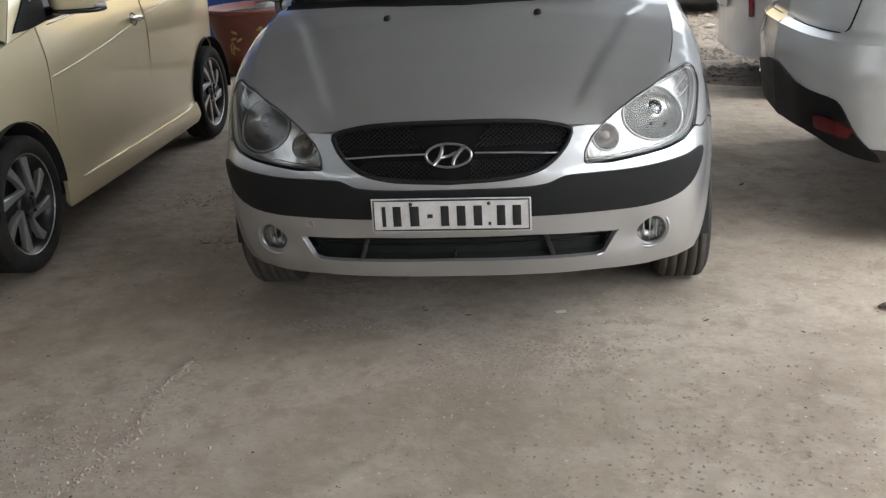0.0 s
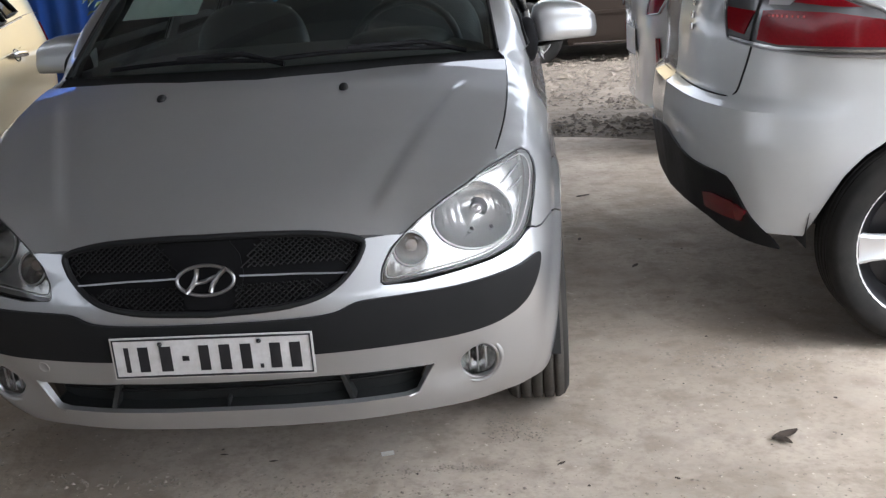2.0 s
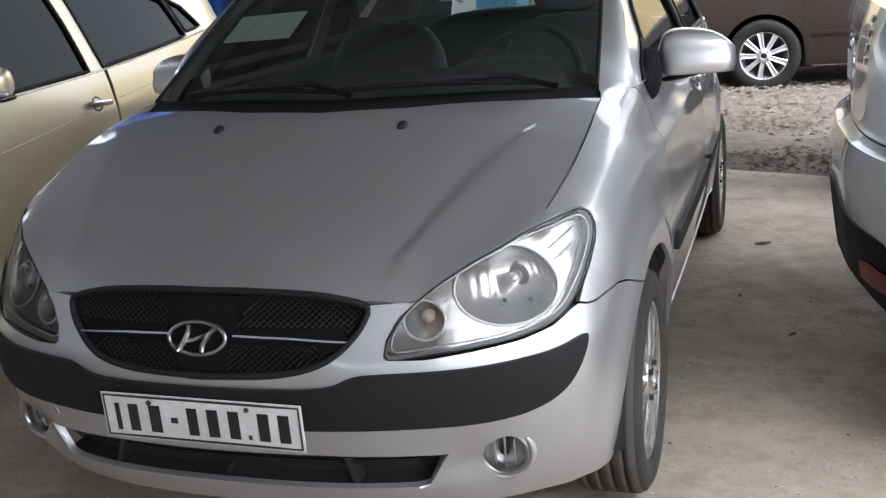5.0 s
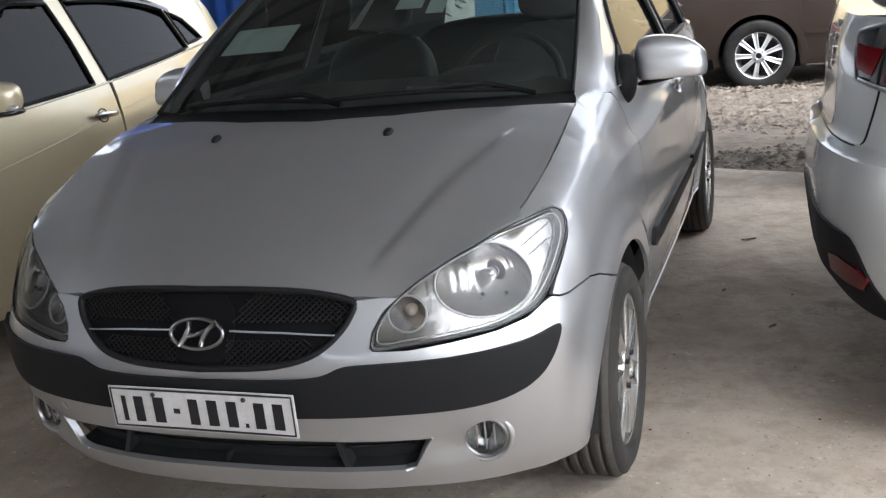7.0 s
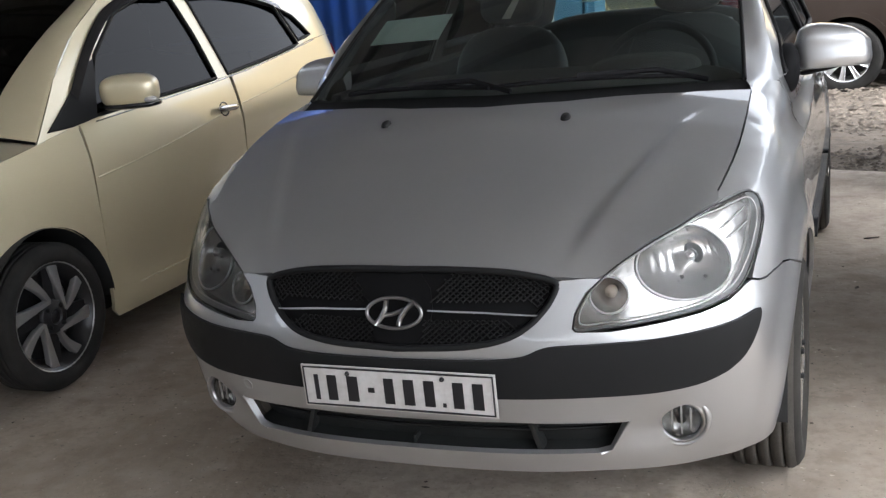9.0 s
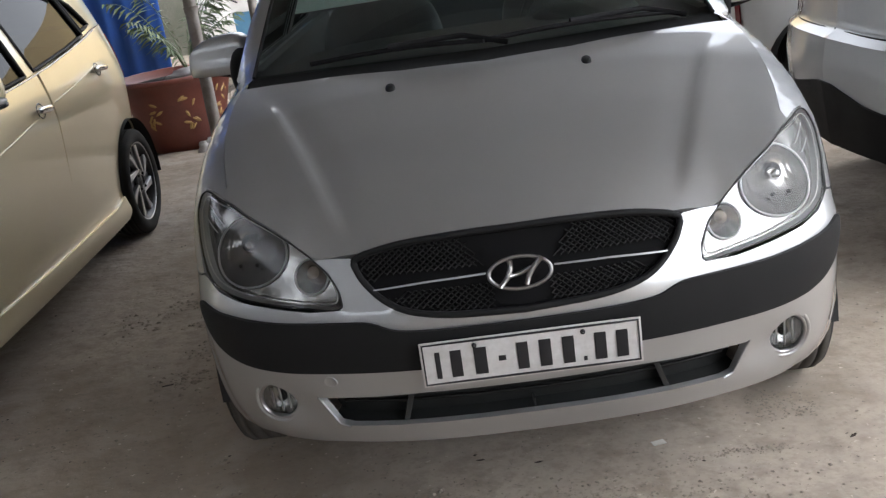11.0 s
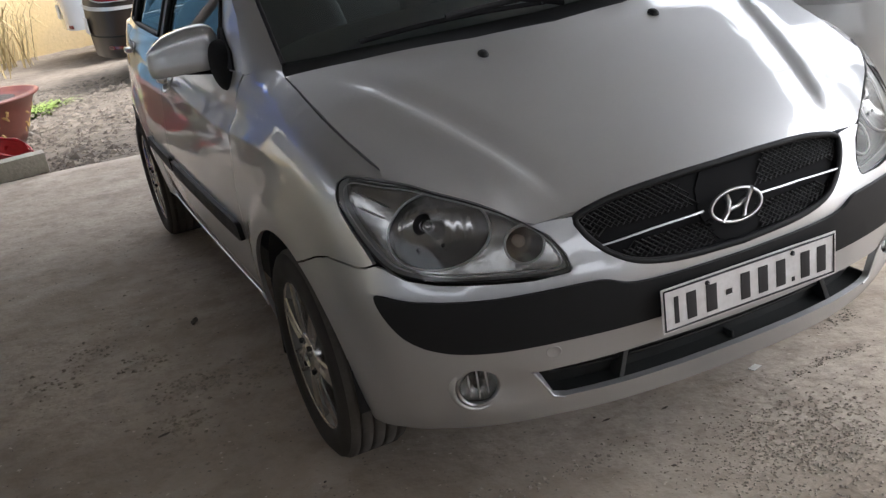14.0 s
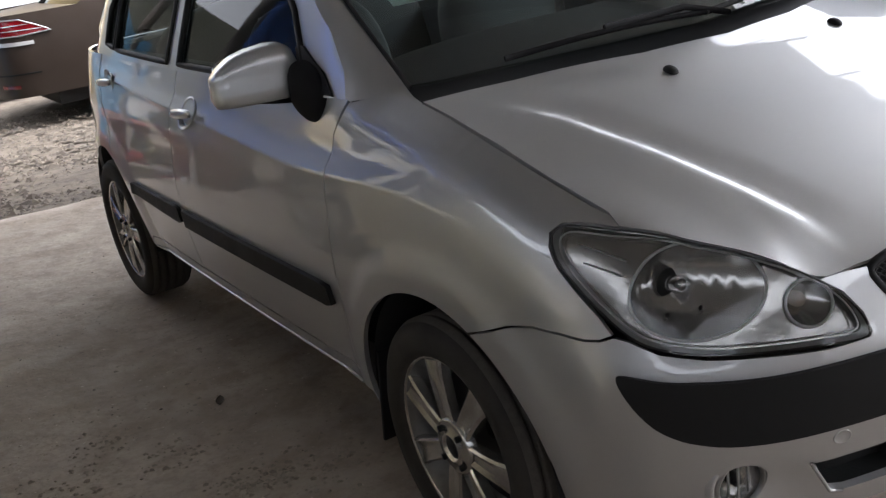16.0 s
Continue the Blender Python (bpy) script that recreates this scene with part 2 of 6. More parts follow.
def tube(bm, pts, r, seg=6, closed=False, taper=1.0):
    """A round bar along the points."""
    pts = [Vector(p) for p in pts]
    n, rings = len(pts), []
    for i, p in enumerate(pts):
        d = (pts[(i + 1) % n] - pts[i - 1]) if closed else (pts[min(i + 1, n - 1)] - pts[max(i - 1, 0)])
        q = d.normalized().to_track_quat("Z", "Y").to_matrix()
        rr = r * (1 + (taper - 1) * i / max(1, n - 1))
        rings.append([bm.verts.new(p + q @ Vector((rr * math.cos(2 * math.pi * k / seg), rr * math.sin(2 * math.pi * k / seg), 0))) for k in range(seg)])
    pairs = list(zip(rings, rings[1:])) + ([(rings[-1], rings[0])] if closed else [])
    for a, b in pairs:
        turn = min(range(seg), key=lambda s: sum((a[k].co - b[(k + s) % seg].co).length for k in range(seg)))
        for k in range(seg):
            bm.faces.new((a[k], a[(k + 1) % seg], b[(k + 1 + turn) % seg], b[(k + turn) % seg]))
    if not closed:
        bm.faces.new(rings[0])
        bm.faces.new(rings[-1][::-1])
    return bm


def dense(loop, step):
    out = []
    for a, b in zip(loop, loop[1:] + loop[:1]):
        n = max(1, math.ceil(math.dist(a, b) / step))
        out += [(a[0] + (b[0] - a[0]) * k / n, a[1] + (b[1] - a[1]) * k / n) for k in range(n)]
    return out


def inside(p, loop):
    x, y = p
    odd = False
    for (x0, y0), (x1, y1) in zip(loop, loop[1:] + loop[:1]):
        if (y0 > y) != (y1 > y) and x < (x1 - x0) * (y - y0) / (y1 - y0) + x0:
            odd = not odd
    return odd


def rounded(loop, n=5):
    """The same closed outline with its points joined by a smooth curve."""
    p = [np.array(q) for q in loop]
    k, out = len(p), []
    for i in range(k):
        a, b, c, d = p[i - 1], p[i], p[(i + 1) % k], p[(i + 2) % k]
        for j in range(n):
            t = j / n
            q = 0.5 * (2 * b + (c - a) * t + (2 * a - 5 * b + 4 * c - d) * t * t + (3 * b - a - 3 * c + d) * t ** 3)
            out.append((float(q[0]), float(q[1])))
    return out


def patch(loop, to, step=0.03, lip=0.012, holes=(), away=(0, 1.9, 0.4), bm=None, creases=()):
    """A curved panel: the outline (and holes, and pressed creases) in the flat, laid on the surface to(a, b), with its edge turned in by lip."""
    loops = [dense(list(l), step) for l in (loop, *holes)]
    pts, edges = [], []
    for l in loops:
        edges += [(len(pts) + i, len(pts) + (i + 1) % len(l)) for i in range(len(l))]
        pts += l
    rim = np.array(pts)
    for c in creases:
        run = [q for a, b in zip(c, c[1:]) for q in dense([a, b], step)[:math.ceil(math.dist(a, b) / step)]]
        run = [q for q in run if inside(q, loops[0]) and ((rim - q) ** 2).sum(1).min() > (0.3 * step) ** 2]
        edges += [(len(pts) + i, len(pts) + i + 1) for i in range(len(run) - 1)]
        pts += run
    rim = np.array(pts)
    lo, hi = rim.min(0), rim.max(0)
    for a in np.arange(lo[0] + step / 2, hi[0], step):
        for b in np.arange(lo[1] + step / 2, hi[1], step):
            if ((rim - (a, b)) ** 2).sum(1).min() > (0.45 * step) ** 2 and inside((a, b), loops[0]) and not any(inside((a, b), h) for h in loops[1:]):
                pts.append((float(a), float(b)))
    vs, _, fs, *_ = geometry.delaunay_2d_cdt([Vector(p) for p in pts], edges, [], 0, 1e-6)
    bm = bm or bmesh.new()
    made = [bm.verts.new(to(v.x, v.y)) for v in vs]
    faces = []
    for f in fs:
        mid = (sum(vs[i].x for i in f) / len(f), sum(vs[i].y for i in f) / len(f))
        if inside(mid, loops[0]) and not any(inside(mid, h) for h in loops[1:]):
            faces.append(bm.faces.new([made[i] for i in f]))
    for v in made:
        if not v.link_faces:
            bm.verts.remove(v)
    bm.normal_update()
    way = sum(f.normal.dot(f.calc_center_median() - Vector(away)) for f in faces)
    if way < 0:
        for f in faces:
            f.normal_flip()
        bm.normal_update()
    if lip:
        bound = [e for e in {e for f in faces for e in f.edges} if len(e.link_faces) == 1]
        low = {}
        for e in bound:
            for v in e.verts:
                if v not in low:
                    low[v] = bm.verts.new(v.co - v.normal * lip)
        for e in bound:
            l = e.link_loops[0]
            a, b = l.vert, l.link_loop_next.vert
            bm.faces.new((b, a, low[a], low[b]))
    return bm


def both(to):
    """The same surface on the other flank."""
    return lambda a, b: (lambda p: (-p[0], p[1], p[2]))(to(a, b))


def across(edge, by=0.0, bz=0.0, n=18, lip=0.0):
    """A panel from flank to flank between an edge and its mirror image, bowed by by and bz in the middle."""
    bm = bmesh.new()
    rows = []
    for x, y, z in edge:
        rows.append([bm.verts.new((x * s, y + by * (1 - s * s), z + bz * (1 - s * s))) for s in np.linspace(-1, 1, n)])
    for a, b in zip(rows, rows[1:]):
        for k in range(n - 1):
            bm.faces.new((a[k], a[k + 1], b[k + 1], b[k]))
    bmesh.ops.recalc_face_normals(bm, faces=bm.faces)
    return bm


def line(pts, n=8):
    return [tuple(p) for p in spline(pts, n)]


def blob(bm, size, m=Matrix(), power=2.6, seg=24, rings=14):
    """A rounded block, between an egg and a brick."""
    def f(v):
        return math.copysign(abs(v) ** (2 / power), v)
    made = []
    for i in range(rings + 1):
        b = -math.pi / 2 + math.pi * i / rings
        made.append([bm.verts.new(m @ Vector((size[0] * f(math.cos(b)) * f(math.cos(a)), size[1] * f(math.cos(b)) * f(math.sin(a)), size[2] * f(math.sin(b))))) for a in (2 * math.pi * k / seg for k in range(seg))])
    for a, b in zip(made, made[1:]):
        for k in range(seg):
            bm.faces.new((a[k], a[(k + 1) % seg], b[(k + 1) % seg], b[k]))
    bmesh.ops.remove_doubles(bm, verts=bm.verts, dist=1e-5)
    return bm

# ---- car bodies: an outline in plan, tucked in and out with height ----
def spline(pts, n=14):
    """A smooth open curve through the points."""
    p = [np.array(q, float) for q in pts]
    p = [2 * p[0] - p[1]] + p + [2 * p[-1] - p[-2]]
    out = []
    for a, b, c, d in zip(p, p[1:], p[2:], p[3:]):
        for k in range(n):
            t = k / n
            out.append(0.5 * (2 * b + (c - a) * t + (2 * a - 5 * b + 4 * c - d) * t * t + (3 * b - a - 3 * c + d) * t ** 3))
    out.append(p[-2])
    return np.array(out)


def smooth(a, b, v):
    t = min(1, max(0, (v - a) / (b - a)))
    return t * t * (3 - 2 * t)


def eased(zs, vs, blur=.012):
    """The same table with its corners rounded off."""
    z = np.arange(zs[0] - .05, zs[-1] + .15, .003)
    v = np.interp(z, zs, vs)
    w = np.exp(-.5 * (np.arange(-12, 13) * .003 / blur) ** 2)
    return z, np.convolve(np.pad(v, 12, mode="edge"), w / w.sum(), "valid")


class Shell:
    """x to the flank, y from nose to tail, z up. u runs along the outline from the middle of the nose to the middle of the tail."""

    def __init__(self, plan, heights, tucks, top, sill=0.22, hubs=(), arch=0.34, hub_z=0.29):
        self.plan = spline(plan)
        self.us = np.r_[0, np.cumsum(np.hypot(*np.diff(self.plan, axis=0).T))]
        t = np.gradient(self.plan, axis=0)
        self.way = t / np.linalg.norm(t, axis=1)[:, None]
        (self.heights, self.tucks), self.top, self.sill, self.hubs, self.arch, self.hub_z = eased(heights, tucks), top, sill, hubs, arch, hub_z

    def tuck(self, u, y, z):
        ledge = .036 * smooth(.758, .777, z) * smooth(self.us[-1] - 1.15, self.us[-1] - .75, u) if self.sill > .27 else 0.0
        return float(np.interp(z, self.heights, self.tucks)) + ledge

    def flat(self, u):
        return float(np.interp(abs(u), self.us, self.plan[:, 0])), float(np.interp(abs(u), self.us, self.plan[:, 1]))

    def u(self, y):
        return float(np.interp(y, self.plan[:, 1], self.us))

    def at(self, u, z, out=0.0):
        """A point of the lower body; negative u lies on the other flank."""
        side, u = (1 if u >= 0 else -1), abs(u)
        x, y = self.flat(u)
        tx, ty = np.interp(u, self.us, self.way[:, 0]), np.interp(u, self.us, self.way[:, 1])
        n, d = math.hypot(tx, ty), out - self.tuck(u, y, z)
        return (side * (x + d * ty / n), y - d * tx / n, z)

    def on(self, out=0.0):
        return lambda u, z: self.at(u, z, out)

    def low(self, y):
        """The lower edge of the flank, with the wheel arches cut out of it."""
        for h in self.hubs:
            if self.sill > .27 and .12 < y - h < .393:
                return float(np.interp(y - h, [.12, .156, .228, .285, .329, .365, .393], [.700, .668, .617, .55, .467, .406, .322]))
            if abs(y - h) < self.arch:
                return max(self.sill, self.hub_z + math.sqrt(self.arch ** 2 - (y - h) ** 2))
        return self.sill

    def panel(self, u0, u1, step=0.03, raise_low=None):
        us = np.linspace(u0, u1, max(4, int(abs(u1 - u0) / 0.02)))
        low = [(float(u), (raise_low or self.low)(self.flat(u)[1])) for u in us]
        high = [(float(u), self.top(self.flat(u)[1])) for u in us[::-1]]
        return low + high

    def normal(self, u, z, side=1):
        a, b, c = (Vector(self.at(*q)) for q in ((u, z), (u + 0.01, z), (u, z + 0.01)))
        n = (b - a).cross(c - a).normalized()
        n, a = (Vector((side * n.x, n.y, n.z)), Vector((side * a.x, a.y, a.z)))
        return n, a

    def seat_on(self, u, z, side=1, out=0.0):
        """A pose on the skin whose z axis points out of it."""
        n, a = self.normal(u, z, side)
        return Matrix.Translation(a + n * out) @ n.to_track_quat("Z", "Y").to_matrix().to_4x4()


def wheel(car, hub, r, width, rim_r, side, spokes, alloy, dark, style, rubber=None):
    """A wheel with its tyre; side: 1 where its face looks along +x."""
    m = Matrix.Translation(hub) @ Matrix.Rotation(radians(90) * side, 4, "Y")
    w = width / 2
    bm = lathe(bmesh.new(), [(rim_r - .012, -w), (rim_r - .02, -w * .3), (rim_r * .80, w * .0), (rim_r * .80, w * .2), (rim_r - .022, w * .55), (rim_r - .008, w * .80), (rim_r, w * .86), (rim_r + .004, w * .84)], 48, m)
    twist = style == "twist"
    rim = part("wheel", bm, DARKALLOY if twist or dark is DARKALLOY else BARREL, car)
    # backing disc, coloured dark to give the shade between the spokes
    part("spoke_shade_disc", lathe(bmesh.new(), [(rim_r * .80, -w * .2), (.02, -w * .2)], 32, m), DARKALLOY, rim)
    lipw = .007 if twist else .012
    part("rim_lip", lathe(bmesh.new(), [(rim_r - lipw, w * .55), (rim_r - lipw + .003, w * .74), (rim_r - .004, w * .84), (rim_r + .002, w * .87), (rim_r + .005, w * .84)], 48, m), alloy, rim)
    tyre = part("tyre", lathe(bmesh.new(), [(r - .010, -w * .60), (r - .008, -w * .86), (r - .03, -w * 1.0), (rim_r + .02, -w * .99), (rim_r, -w * .86), (rim_r - .004, 0), (rim_r, w * .86), (rim_r + .02, w * .99), (r - .03, w * 1.0), (r - .008, w * .86), (r - .010, w * .60)], 72, m), rubber or RUBBER, rim, "dusty black rubber tyre", 30)
    prof = [(r - .009, -w * .85)]
    for k in range(4):
        c = -.54 * w + k * .36 * w
        prof += [(r, c - .13 * w), (r, c - .035 * w), (r - .011, c - .03 * w), (r - .011, c + .03 * w), (r, c + .035 * w)]
    prof += [(r, .70 * w), (r - .009, w * .85)]
    part("tread", lathe(bmesh.new(), prof, 72, m), TREAD if rubber else RUBBER, rim, "", 30)
    f = (.74 if twist else .88) * w
    arms = []
    if twist:                            # pairs of bright arms that meet beside the hub and run out to the rim
        for k in range(4):
            foot = Matrix.Rotation(2 * math.pi * (k + .12) / 4, 4, "Z")
            for sweep, fat, bow in ((radians(20), .022, -.10), (radians(68), .025, .04)):
                start, stop = Vector((.30 * rim_r, 0, 0)), Vector((.985 * rim_r * math.cos(sweep), side * .985 * rim_r * math.sin(sweep), 0))
                bend = (start + stop) / 2 + Vector((0, side * bow * rim_r, 0))
                arms.append([(foot @ (start * (1 - t) ** 2 + bend * 2 * t * (1 - t) + stop * t * t), .008 + (fat - .008) * t ** 1.2, f + .004 - .008 * t) for t in np.linspace(0, 1, 9)])
    else:
        thin = 7 / spokes
        for k in range(spokes):
            foot = Matrix.Rotation(2 * math.pi * (k + .25) / spokes, 4, "Z")
            arms.append([(foot @ Vector((d, 0, 0)), h * thin, z) for d, h, z in ((.034, .022, f - .004), (.07, .024, f), (rim_r * .55, .0265, f + .001), (rim_r * .80, .0295, f - .001), (rim_r * .975, .036, f - .004))])
    for arm in arms:
        bm = bmesh.new()
        vs = []
        for n, (c, h, z) in enumerate(arm):
            d = (arm[min(n + 1, len(arm) - 1)][0] - arm[max(n - 1, 0)][0]).normalized()
            across_ = Vector((-d.y, d.x, 0))
            dip = 0 if twist else .006
            ring = [(-h, z - .026), (-h, z - .004), (-h * .8, z), (-h * .35, z - dip), (h * .35, z - dip), (h * .8, z), (h, z - .004), (h, z - .026)]
            vs.append([bm.verts.new(m @ (c + across_ * w_ + Vector((0, 0, z_)))) for w_, z_ in ring])
        for p, q in zip(vs, vs[1:]):
            for j in range(8):
                bm.faces.new((p[j], p[(j + 1) % 8], q[(j + 1) % 8], q[j]))
        bm.faces.new(vs[0])
        bm.faces.new(vs[-1][::-1])
        bmesh.ops.recalc_face_normals(bm, faces=bm.faces)
        part("spoke", bm, alloy, rim, "", 25)
    if twist:
        for k in range(4):
            bm = box(bmesh.new(), (rim_r * .95 - .03, .050, .02), m @ Matrix.Rotation(2 * math.pi * (k + .12) / 4 - side * .28, 4, "Z") @ Matrix.Translation((rim_r * .5, 0, f - .026)), .005)
            part("dark_spoke", bm, DARKALLOY, rim)
    part("hub_cap", lathe(bmesh.new(), [(.066, f - .022), (.064, f - .002), (.058, f + .001), (.036, f + .002), (.032, f + .008), (.030, f + .008), (.028, f - .004), (.001, f - .003)], 32, m), dark if twist else alloy, rim)
    part("hub_centre", lathe(bmesh.new(), [(.027, f - .006), (.026, f + .001), (.001, f + .003)], 20, m), DARKALLOY, rim)
    for k in range(4):
        a = 2 * math.pi * (k + .5) / 4
        part("wheel_nut", lathe(bmesh.new(), [(.008, f), (.008, f + .010), (.001, f + .011)], 6, m @ Matrix.Translation((.048 * math.cos(a), .048 * math.sin(a), 0))), SEAL, rim)
    return rim


def wheel_well(car, x0, x1, y, z, r):
    """The dark lining of a wheel arch."""
    bm = bmesh.new()
    rows = [[bm.verts.new((x, y + r * math.cos(a), z + r * math.sin(a))) for a in np.linspace(-.08, math.pi + .08, 22)] for x in (x0, x1)]
    for k in range(21):
        bm.faces.new((rows[0][k], rows[0][k + 1], rows[1][k + 1], rows[1][k]))
    bm.faces.new(rows[0])
    return part("wheel_arch_liner", bm, UNDER, car)


def seat(car, x, y, cloth):
    """A front seat with its head restraint."""
    bm = blob(bmesh.new(), (.25, .26, .09), pose(x, y, .50, 8), 3.4)
    base = part("seat", bm, cloth, car)
    part("backrest", blob(bmesh.new(), (.24, .075, .32), pose(x, y + .33, .82, -14), 3.2), cloth, base)
    part("head_restraint", blob(bmesh.new(), (.13, .05, .085), pose(x, y + .43, 1.22, -12), 3.0), cloth, base)
    bm = tube(bmesh.new(), [(x + s * .20, y + .27 + .25 * (z - .6), z) for s, z in [(-1, .62), (-1.05, .8), (-1, 1.0), (-.8, 1.1), (0, 1.13), (.8, 1.1), (1, 1.0), (1.05, .8), (1, .62)]], .006)
    part("piping", bm, PIPING, base, "pale piping along the backrest edge")


def handle(car, sh, u, z, side, mat, long=.085):
    m = sh.seat_on(u, z, side)
    k = .62 if mat is CHROME else 1.0
    dish = part("handle_recess", lathe(bmesh.new(), [(r * k, h * k) for r, h in [(.062, .000), (.058, .004), (.050, .002), (.040, -.009), (.022, -.016), (.001, -.018)]], 28, m @ Matrix.Diagonal((1.05, .88, 1, 1))), GLOSSBLACK if mat is CHROME else mat, car)
    bm = blob(bmesh.new(), (.013, long, .015), Matrix.Translation(m.translation) @ Matrix.Rotation(radians(-4), 4, "X") @ Matrix.Translation((side * .022, 0, .004)), 3.0, 14, 8)
    return part("door_handle", bm, mat, dish)

# ---- the silver hatchback ----
class Hatchback(Shell):
    def wing_top(self, y):
        return float(np.interp(y, *WING_LINE))

    def crease(self, y):
        return float(np.interp(y, *CREASE))

    def tuck(self, u, y, z):
        front = np.interp(z, *FRONT_TUCK)
        wing = np.interp(z, *LOW_TUCK)
        wing += np.interp((z - .60) / (self.wing_top(y) - .60), *WING_TUCK)
        over = z - self.crease(y)
        fold = .021 * max(0.0, min(1.0, over / .05)) if over > 0 else -.28 * over * math.exp(over / .022)
        door = np.interp(z, *DOOR_TUCK) + fold * (1 - smooth(3.1, 3.4, y))
        wing += .85 * fold * smooth(.55, 1.05, y)
        front += .022 * math.exp(-((u - .57) / .075) ** 2 - ((z - .355) / .046) ** 2)
        a, b = smooth(self.u(.30) - .12, self.u(.50), u), smooth(self.u(.95), self.u(1.25), u)
        flare = 0.0
        for h in self.hubs:
            d = math.hypot(y - h, z - self.hub_z)
            flare += .013 * smooth(.46, .385, d) if d < .46 else 0.0
        return float((front * (1 - a) + wing * a) * (1 - b) + door * b) - flare


Z_STEPS = [.15, .20, .25, .30, .36, .45, .52, .59, .62, .66, .72, .78, .82, .86, .90, .95, 1.0]
IN_FRONT = [.18, .12, .070, .042, .024, .008, 0, 0, .018, .032, .056, .085, .108, .13, .15, .17, .19]
IN_DOOR = [.10, .07, .045, .030, .020, .008, .002, 0, 0, .002, .008, .012, .016, .026, .033, .044, .062]
FRONT_TUCK, DOOR_TUCK = eased(Z_STEPS, IN_FRONT), eased(Z_STEPS, IN_DOOR)
LOW_TUCK = eased([.15, .20, .25, .30, .36, .45, .52, .60, .9], [.08, .05, .03, .018, .010, .004, 0, 0, 0])
WING_TUCK = eased([-.3, 0, .3, .5, .7, .85, .92, 1, 1.1], [0, 0, .004, .012, .027, .05, .07, .12, .17], .03)
WING_LINE = eased([.0, .30, .40, .50, .60, .70, .80, .95, 1.2, 1.5], [.75, .825, .849, .884, .918, .945, .972, .999, 1.02, 1.03], .03)
HOOD_LINE = eased([-.1, .05, .08, .11, .2, .3, .45, .645, .8, .9, 1.0, 1.2], [.50, .702, .741, .757, .803, .848, .914, .986, 1.024, 1.042, 1.055, 1.07], .014)
HOOD_CROWN = eased([-.1, .1, .14, .2, .3, .6], [.19, .19, .15, .072, .046, .046], .02)
CREASE = eased([.4, .62, .73, .865, 1.02, 1.2, 1.4, 1.55, 1.95, 3.2, 3.5], [.76, .797, .817, .836, .834, .827, .824, .833, .856, .918, .93], .025)
getz = Hatchback([(0, .012), (.16, .020), (.316, .042), (.48, .092), (.61, .155), (.70, .225), (.755, .30), (.785, .40), (.803, .53), (.816, .70),
                  (.824, .95), (.830, 1.4), (.832, 2.0), (.828, 2.6), (.815, 3.1), (.79, 3.45), (.735, 3.65), (.62, 3.755), (.35, 3.81), (0, 3.82)],
                 Z_STEPS, IN_DOOR, lambda y: .99, .26, (.79, 3.255), .348, .29)


def bonnet(x, y, out=0.0):
    """A point of the bonnet."""
    z = np.interp(y, *HOOD_LINE)
    ax = abs(x)
    k = np.interp(y, *HOOD_CROWN)
    rib = .42 + .36 * (y - .25)
    fade = smooth(.13, .23, y) * (1 - smooth(.60, .82, y))
    z += -k * (ax / .67) ** 2.2 + .0085 * fade * (smooth(rib - .030, rib, ax) - .5 * smooth(rib - .12, rib - .030, ax) if ax < rib else .5 * (1 - smooth(rib, rib + .11, ax)))
    edge = float(np.interp(ax, [.40, .451, .489, .548, .594, .632, .675], [.10, .138, .166, .214, .255, .302, .362]))
    z += float(np.interp(ax, [.40, .45, .489, .548, .594, .632, .66, .675], [0, .004, .014, .012, .012, .007, 0, -.003])) * math.exp(-max(0.0, y - edge) / .06)
    return (x, y, float(z) + out)


def hood_flow(y):
    """How the ribs spread towards the windscreen, as a factor on x."""
    return (.42 + .36 * (y - .25)) / .42


def mirror_half(loop):
    """An outline given for one flank, from the middle of one edge to the middle of the other, closed with its mirror image."""
    return list(loop) + [(-a, b) for a, b in loop[::-1] if abs(a) > 1e-6]


def arch_points(sh, hub, a0, a1, n=26):
    return [(sh.u(hub + sh.arch * math.cos(a)), sh.hub_z + sh.arch * math.sin(a)) for a in np.linspace(a0, a1, n)]


